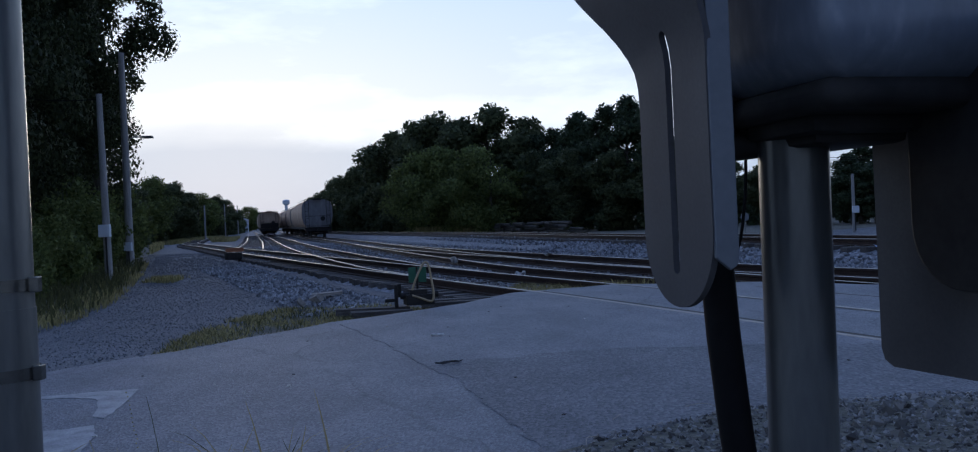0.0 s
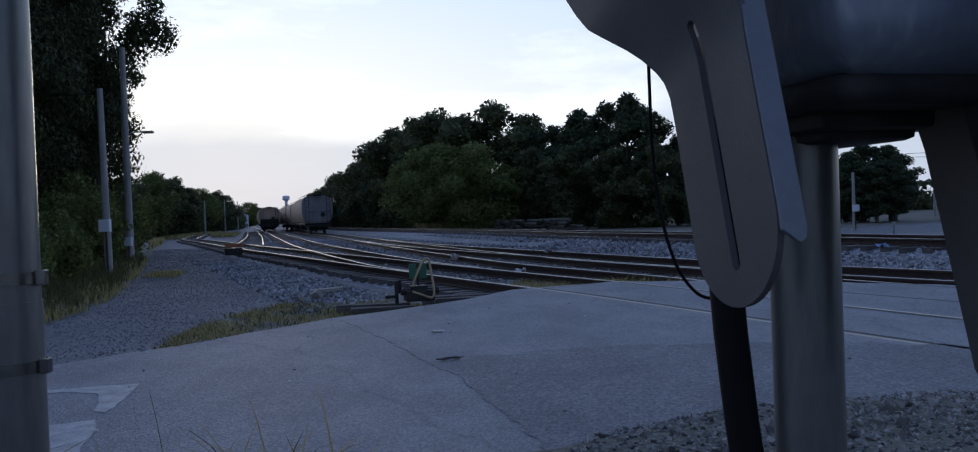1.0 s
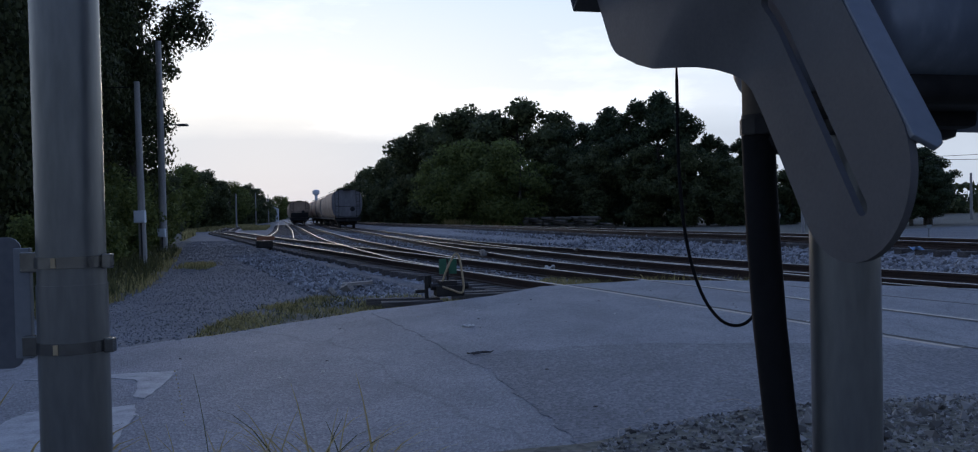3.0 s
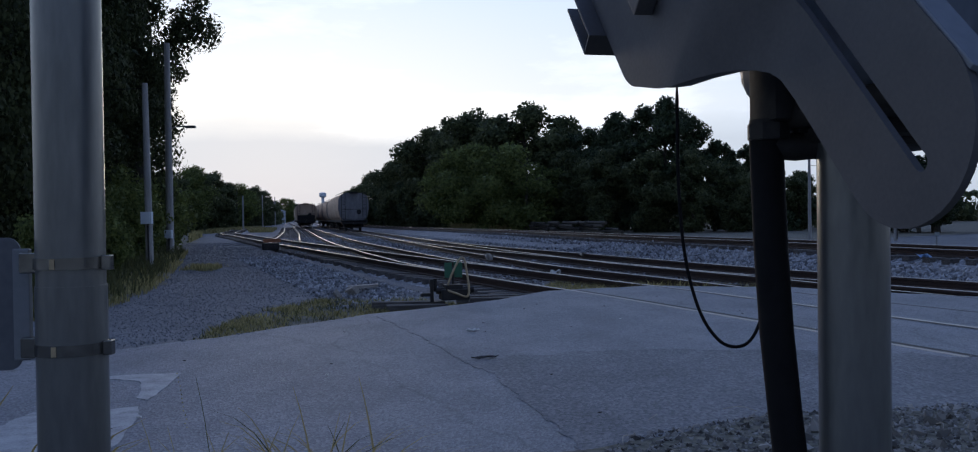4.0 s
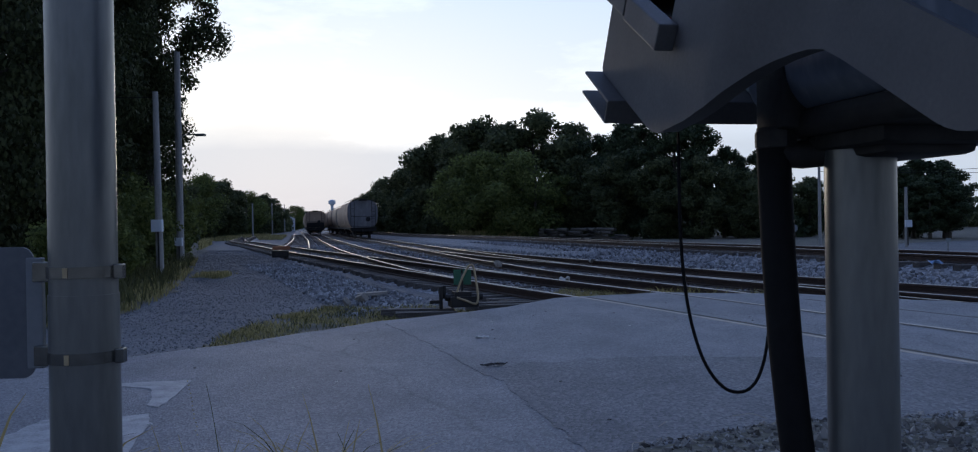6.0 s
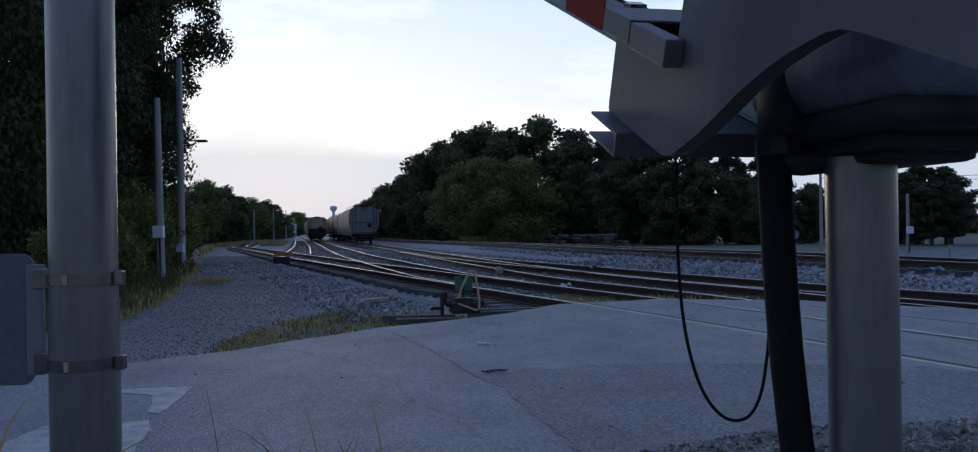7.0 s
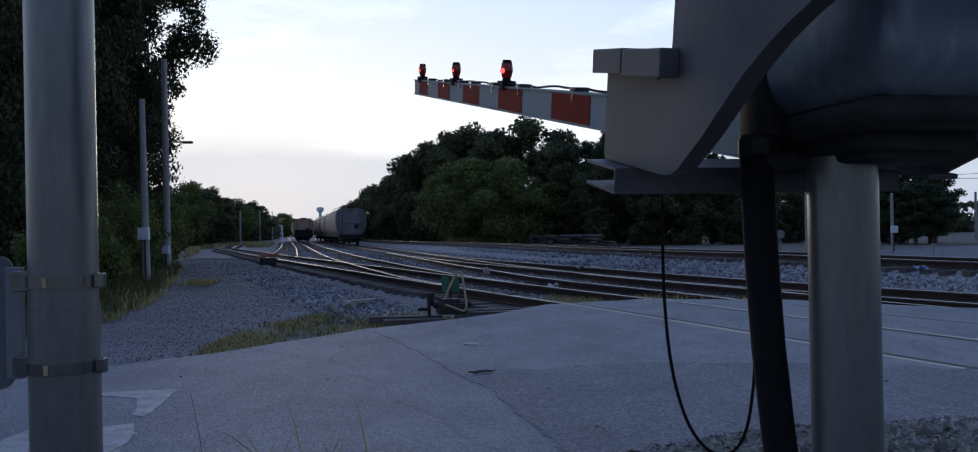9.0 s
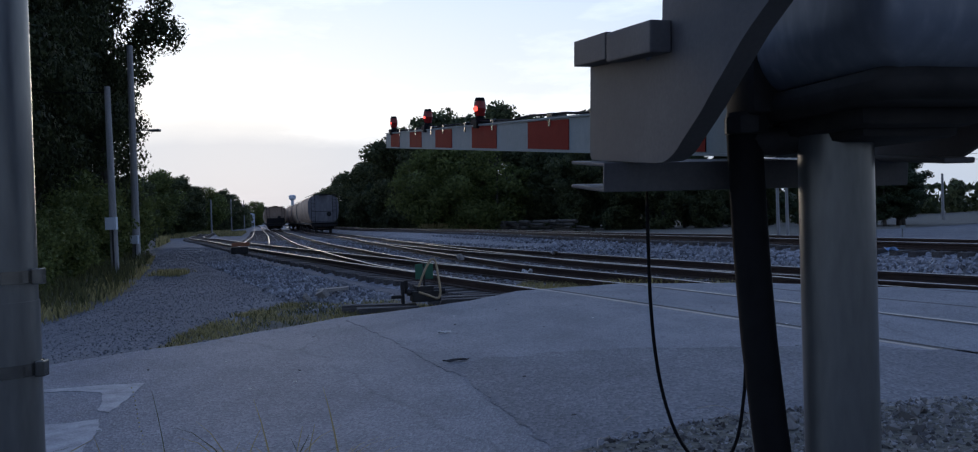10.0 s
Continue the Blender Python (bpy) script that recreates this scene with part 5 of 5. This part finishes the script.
M_PALE = leaf_mat("pale_ballast_stones", (0.10, 0.10, 0.105), (0.46, 0.46, 0.47))
M_PALE.node_tree.nodes["Principled BSDF"].inputs["Roughness"].default_value = 0.9
def band(x0, y0, x1, y1, side0, side1, count, z):
    d = Vector((x1 - x0, y1 - y0))
    n = Vector((d.y, -d.x)).normalized()
    res = []
    for k in range(count):
        t, s = rng.uniform(0, 1), rng.uniform(side0, side1)
        x, y = x0 + d.x * t + n.x * s, y0 + d.y * t + n.y * s
        res.append((x, y, dip(y) + z(s)))
    return res


stones("ballast_stones", "pale grey ballast on the main line's shoulder", band(11.2, 14.0, 5.4, 35.5, -2.6, 3.0, 9000, lambda s: 0.11 - 0.16 * max(0.0, -s - 0.2) / 1.0 if s < -0.2 else 0.11) + band(5.4, 35.5, 0.7, 59.5, -2.4, 2.5, 2500, lambda s: 0.11 if s > -0.2 else 0.0), (0.03, 0.075), M_PALE)
stones("ballast_stones", "grey ballast between the yard tracks", band(4.6, 14.6, -2.6, 34.0, -3.0, 4.6, 12000, lambda s: -0.19), (0.02, 0.055), M_PALE)
stones("ballast_stones", "grey ballast farther along the yard tracks", band(-2.6, 34.0, -12.0, 68.0, -4.5, 6.0, 7000, lambda s: -0.20), (0.03, 0.08), M_PALE)
stones("ballast_stones", "grey ballast beside the ladder track", band(0.2, 14.6, -7.0, 34.0, -2.6, -0.8, 3000, lambda s: -0.28), (0.02, 0.055), M_PALE)

# ---- switch stand and timbers ----
stand = thing("switch_stand", pose(-0.46, 13.35, -0.14, 0, 0, 14), "low switch stand with green target and yellow hoop", "switch stand")
bm = bmesh.new()
box(bm, (0, 0, 0.10), (0.42, 0.30, 0.16))
box(bm, (-0.02, 0, 0.20), (0.26, 0.24, 0.10))
tube(bm, (-0.28, 0, 0.16), (0.30, 0, 0.16), 0.05, n=12)
part("base", bm, M_DARK, stand, "dark iron base", bevel=0.01)
bm = bmesh.new()
box(bm, (-0.34, 0.02, 0.16), (0.05, 0.05, 0.34))
box(bm, (-0.42, 0.02, 0.10), (0.18, 0.05, 0.05))
box(bm, (-0.28, 0.06, 0.24), (0.05, 0.05, 0.2))
part("latch", bm, M_DARK, stand, bevel=0.006)
for x, a in ((-0.075, 20), (0.075, -20)):
    bm = bmesh.new()
    box(bm, (0, 0, 0), (0.13, 0.012, 0.23), pose(x, 0.06, 0.46, 0, 0, a))
    part("target", bm, M_GREEN, stand, "green steel target", bevel=0.004)
bm = bmesh.new()
tube(bm, (0.0, 0.06, 0.2), (0.0, 0.06, 0.44), 0.018, n=10)
part("spindle", bm, M_DARK, stand)
bm = bmesh.new()
sweep(bm, smooth_path([(-0.128, -0.1, 0.22), (-0.054, -0.12, 0.42), (0.035, -0.14, 0.6), (0.087, -0.15, 0.655), (0.131, -0.15, 0.62), (0.161, -0.16, 0.45), (0.19, -0.17, 0.22), (0.183, -0.18, 0.11), (0.138, -0.18, 0.07), (0.005, -0.16, 0.12), (-0.128, -0.14, 0.17)], 5), 0.017, 10)
part("hoop", bm, M_YELLOW, stand, "faded yellow hoop handle", smooth=True)


def timber(x, y, z, turn, size, label, material=M_TIE, tilt=0.0, roll=0.0):
    bm = bmesh.new()
    for v in box(bm, (0, 0, size[2] / 2), size):
        v.co += Vector((random.uniform(-0.012, 0.012), random.uniform(-0.008, 0.008), random.uniform(-0.006, 0.006)))
    return tagged(part("timber", bm, material, None, bevel=0.008, m=pose(x, y, z, roll, tilt, turn)), label, "timber", "loose timbers beside the track")


timber(-1.15, 13.35, -0.27, 4, (1.1, 0.20, 0.13), "dark squared switch timber beside the stand")
timber(-1.00, 13.05, -0.26, 6, (0.9, 0.16, 0.10), "dark squared switch timber beside the stand")
timber(0.45, 13.75, -0.27, 6, (1.4, 0.18, 0.14), "dark switch timber under the ladder track")
timber(0.30, 14.15, -0.27, 8, (1.5, 0.18, 0.14), "dark switch timber under the ladder track")
timber(-2.58, 15.3, ground_z(-2.58, 15.3) + 0.06, 100, (0.32, 0.16, 0.08), "pale split end of an old tie", M_PLANK, 14, 50)
timber(-2.42, 15.9, ground_z(-2.42, 15.9) + 0.06, 116, (0.48, 0.15, 0.09), "pale split end of an old tie", M_PLANK, 12, 52)
timber(-2.33, 16.9, ground_z(-2.33, 16.9) + 0.06, 8, (0.58, 0.20, 0.06), "pale splintered board on the gravel", M_PLANK, -3, 0)
bm = bmesh.new()
sweep(bm, smooth_path([(0, 0, 0.02), (0.05, 0, 0.05), (0.09, 0.02, 0.14), (0.13, 0.02, 0.17), (0.17, 0.02, 0.12)], 4), 0.012, 8)
sweep(bm, smooth_path([(0.02, 0, 0.02), (0.0, 0.03, 0.10), (0.03, 0.03, 0.15), (0.07, 0.03, 0.13)], 4), 0.012, 8)
tagged(part("scrap_iron", bm, M_DARK, None, m=pose(-1.45, 11.45, ground_z(-1.45, 11.45))), "bent dark scrap iron in the grass", "scrap iron")
# target of the far switch on the ladder
far_stand = thing("switch_stand", pose(-9.3, 38.5, dip(38) - 0.2, 0, 0, 20), "small far switch stand with faded orange target", "switch stand")
bm = bmesh.new()
box(bm, (0, 0, 0.18), (0.7, 0.35, 0.3))
part("base", bm, M_DARK, far_stand, bevel=0.02)
bm = bmesh.new()
box(bm, (0.05, -0.1, 0.44), (0.75, 0.05, 0.16))
part("target", bm, mat("faded_orange_paint", ((0.3, (0.22, 0.07, 0.03)), (0.7, (0.32, 0.13, 0.06))), 8, 0.6), far_stand, bevel=0.01)


# ---- litter ----
def scrap(name, x, y, z, size, turn, material, label, category):
    """A crumpled flake."""
    bm = bmesh.new()
    bmesh.ops.create_grid(bm, x_segments=5, y_segments=4, size=0.5)
    for v in bm.verts:
        v.co = Vector((v.co.x * size[0] + random.uniform(-0.1, 0.1) * size[0], v.co.y * size[1] + random.uniform(-0.1, 0.1) * size[1], random.uniform(0.05, 1.0) * size[2]))
    r = bmesh.ops.extrude_face_region(bm, geom=bm.faces[:])
    bmesh.ops.translate(bm, vec=(0, 0, 0.003), verts=[v for v in r["geom"] if isinstance(v, bmesh.types.BMVert)])
    return tagged(part(name, bm, material, None, m=pose(x, y, z, 0, 0, turn)), label, category)


M_PAPER = mat("dirty_paper", ((0.3, (0.5, 0.49, 0.47)), (0.7, (0.66, 0.65, 0.62))), 12, 0.8, bump=0.1)
M_BLUE = mat("blue_plastic_bag", ((0.3, (0.16, 0.28, 0.48)), (0.7, (0.28, 0.42, 0.62))), 6, 0.4, bump=0.3)
scrap("paper_scrap", -0.12, 8.72, 0.004, (0.12, 0.05, 0.02), 5, M_PAPER, "flat white paper scrap on the asphalt", "paper")
scrap("rubber_strip", 0.0, 7.03, 0.006, (0.22, 0.045, 0.018), 24, M_DARK, "curled dark strip of rubber on asphalt", "rubber strip")
scrap("paper_scrap", -1.99, 5.06, 0.012, (0.03, 0.02, 0.01), 0, M_PAPER, "tiny white scrap on road paint", "paper")
scrap("plastic_bag", 1.5, 18.6, -0.15, (0.22, 0.16, 0.14), 10, M_PAPER, "small crumpled white bag between the tracks", "plastic bag")
scrap("plastic_bag", 9.15, 18.3, 0.12, (0.24, 0.18, 0.10), 10, M_BLUE, "crumpled pale blue bag on the ballast", "plastic bag")
scrap("paper_scrap", 0.15, 24.6, -0.12, (0.2, 0.2, 0.22), 40, M_PLANK, "tan scrap of wood between the tracks", "wood scrap")
scrap("paper_scrap", 2.95, 25.5, -0.1, (0.35, 0.2, 0.14), 10, M_PLANK, "tan scrap of wood between the tracks", "wood scrap")
scrap("paper_scrap", 4.3, 26.4, -0.1, (0.25, 0.2, 0.12), 60, M_PLANK, "tan scrap of wood between the tracks", "wood scrap")
for k in range(34):
    x, y = rng.uniform(-2.5, 4.0), rng.uniform(5.0, 12.0)
    if y > road_back(x) - 0.3:
        continue
    scrap("leaf_litter", x, y, 0.007, (rng.uniform(0.01, 0.028), rng.uniform(0.008, 0.02), 0.006), rng.uniform(0, 180), (M_DARK, M_PAPER, M_PLANK, M_DARK)[k % 4], "small bit of litter on the asphalt", "litter")

# ---- things beyond the main line ----
for k in range(26):
    row, col = k % 4, k // 4
    t = col / 6.5
    x, y = 4.4 + 5.8 * t + rng.uniform(-0.4, 0.4), 80.0 - 14.0 * t
    bm = bmesh.new()
    tube(bm, (-2.3, 0, 0), (2.3, 0, 0), rng.uniform(0.09, 0.14), n=8)
    tagged(part("log", bm, M_BARK, None, m=pose(x, y - row * 0.02, dip(y) - 0.05 + row * 0.24, 0, 0, 100 + rng.uniform(-8, 8))), "weathered grey pole in a low pile", "log", "pile of old poles")
disc = thing("round_sign", pose(14.9, 43.8, dip(43.8) - 0.15), "pale round sign on a slim post", "road sign")
bm = bmesh.new()
tube(bm, (0, 0, 0), (0, 0, 0.85), 0.025, n=8)
part("post", bm, M_GALV, disc)
bm = bmesh.new()
tube(bm, (0, -0.03, 0.85), (0, -0.015, 0.85), 0.22, n=24)
part("panel", bm, M_SIGN, disc)
small = thing("marker_sign", pose(15.5, 30.1, dip(30) - 0.15), "small white marker sign on a post", "road sign")
bm = bmesh.new()
tube(bm, (0, 0, 0), (0, 0, 0.5), 0.02, n=8)
part("post", bm, M_GALV, small)
bm = bmesh.new()
box(bm, (0, -0.03, 0.46), (0.17, 0.012, 0.13))
part("panel", bm, M_WHITE, small, bevel=0.003)
rack = thing("timber_rack", pose(38.0, 60.0, dip(60) - 0.2, 0, 0, 18), "dark timber rack of posts and rails", "timber rack")
for k in range(14):
    bm = bmesh.new()
    box(bm, (k * 0.8, 0, 0.65), (0.22, 0.22, 1.3 + 0.25 * (k % 3 == 0)))
    part("post", bm, M_TIE, rack)
for z in (0.55, 1.15):
    bm = bmesh.new()
    box(bm, (5.2, 0.16, z), (11.0, 0.1, 0.2))
    part("rail", bm, M_TIE, rack)

# ---- far distance ----
tower = thing("water_tower", pose(-109.0, 600.0, -1.0), "pale water tower far beyond the yard", "water tower")
bm = bmesh.new()
tube(bm, (0, 0, 0), (0, 0, 16.0), 1.1, 1.0, 16)
part("shaft", bm, M_PANEL, tower, smooth=True)
bm = bmesh.new()
tube(bm, (0, 0, 15.2), (0, 0, 16.4), 1.0, 2.4, 20)
tube(bm, (0, 0, 16.4), (0, 0, 18.4), 2.4, 2.4, 20)
tube(bm, (0, 0, 18.4), (0, 0, 19.0), 2.4, 1.2, 20)
part("tank", bm, M_PANEL, tower, smooth=True)
shed = thing("warehouse", pose(-88.0, 395.0, -0.6, 0, 0, 12), "low pale metal warehouse at the yard's end", "warehouse")
bm = bmesh.new()
box(bm, (0, 5, 2.0), (7.5, 12, 4.0))
part("wall", bm, M_PANEL, shed)
bm = bmesh.new()
for v in box(bm, (0, 5, 4.4), (8.0, 12.6, 0.9)):
    if v.co.z > 4.5:
        v.co.x *= 0.1
part("roof", bm, M_WHITE, shed)
bm = bmesh.new()
box(bm, (1.2, -1.05, 1.4), (2.4, 0.1, 2.8))
part("door", bm, M_DARK, shed)


def woods(name, label, line, tall, count, size, material, deep=6.0):
    """Distant woods: clumps of leaves along a line."""
    blobs = []
    for (x0, y0), (x1, y1) in zip(line, line[1:]):
        n = max(2, int(math.hypot(x1 - x0, y1 - y0) / 2.0))
        for k in range(n):
            t = (k + rng.uniform(0, 1)) / n
            for h in (0.15, 0.45, 0.75):
                r = rng.uniform(0.8, 1.5) * tall * 0.24
                blobs.append((x0 + (x1 - x0) * t + rng.uniform(-1, 1), y0 + (y1 - y0) * t + rng.uniform(0, deep), dip(y0) + h * tall * rng.uniform(0.7, 1.1), r))
    v, f = leaf_cloud(rng, blobs, count, size)
    return tagged(new(name, data_mesh(name, v.tolist(), f.tolist(), material)), label, "woods", kind="stuff")


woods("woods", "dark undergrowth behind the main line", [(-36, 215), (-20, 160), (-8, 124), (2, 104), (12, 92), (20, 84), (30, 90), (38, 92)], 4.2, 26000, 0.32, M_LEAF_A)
woods("woods", "dark shrubs at the foot of the trees", [(-5, 106), (3, 92), (9, 84), (15, 76), (22, 72), (29, 70), (31, 62)], 2.2, 9000, 0.22, M_LEAF_C, 3.0)
woods("woods", "dark woods far beyond the lot", [(38, 92), (60, 120), (100, 150), (160, 190), (260, 260)], 4.5, 9000, 0.6, M_LEAF_A)
woods("woods", "dark woods beside the access road", [(-14.5, 20), (-15.5, 28), (-17, 36), (-20, 46), (-26, 66), (-33, 88)], 4.2, 16000, 0.17, M_LEAF_SHADED, 2.0)
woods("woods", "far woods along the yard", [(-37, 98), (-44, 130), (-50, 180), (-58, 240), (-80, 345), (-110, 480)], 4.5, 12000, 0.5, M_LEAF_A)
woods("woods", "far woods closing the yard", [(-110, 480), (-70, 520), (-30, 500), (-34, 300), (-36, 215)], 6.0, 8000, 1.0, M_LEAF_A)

# ---- grass between the far tracks and before the woods ----
blades("yard_grass", "olive grass between the yard tracks", rng, spread(rng, [(-31, 117), (-28, 117), (-35.5, 152), (-41, 152)], 2600, 0.6), (0.25, 0.5), 0.05, M_GRASS, "grass", 0.8)
blades("yard_grass", "olive grass beside the outer yard track", rng, spread(rng, [(-37, 112), (-32.5, 112), (-50, 180), (-60, 180)], 4000, 0.6), (0.25, 0.5), 0.06, M_GRASS, "grass", 0.8)
blades("tall_grass", "tall pale dry grass before the woods", rng, spread(rng, [(-3.4, 88), (4.2, 82), (4.4, 84.5), (-3, 91)], 3000, 0.5), (0.5, 1.15), 0.035, M_GRASS, "grass", 0.3)
white = thing("far_shed", pose(-66.5, 285.0, -1.2, 0, 0, 12.0), "small white shed far beyond the tracks", "shed")
bm = bmesh.new()
box(bm, (0, 0, 2.2), (5.0, 8.0, 4.4))
part("wall", bm, M_PANEL, white)
bm = bmesh.new()
for v in box(bm, (0, 0, 4.9), (5.6, 8.6, 1.0)):
    if v.co.z > 5:
        v.co.x *= 0.1
part("roof", bm, M_PANEL, white)

# ---- motion of the gate ----
def motions():
    swing = ((0, 89.3), (0.5, 81.6), (1.0, 75.0), (1.5, 69.4), (2.2, 63.9), (2.8, 58.0), (3.5, 51.1), (4.0, 46.3), (4.5, 41.9), (5.0, 38.2), (5.7, 33.1), (6.3, 28.0), (7.0, 22.7), (7.5, 19.4), (8.0, 16.25), (8.5, 13.25), (9.0, 10.4), (9.5, 7.6), (10.0, 4.95))
    walk(gate_arm, [(t, pose(*PIVOT, a, 0, 0)) for t, a in swing])
    sink = ((0, -0.102, 0.31, 1.03), (0.5, -0.112, 0.31, 0.998), (1.0, -0.128, 0.305, 0.972), (2.2, -0.145, 0.31, 0.925), (3.5, -0.165, 0.315, 0.895), (4.5, -0.176, 0.315, 0.862), (5.5, -0.182, 0.315, 0.825), (7.5, -0.192, 0.318, 0.744), (9.0, -0.188, 0.316, 0.695), (10.0, -0.182, 0.315, 0.665))
    walk(hanging_wire, [(t, pose(x, y, z, 0, 0, -12.0)) for t, x, y, z in sink])


motions()
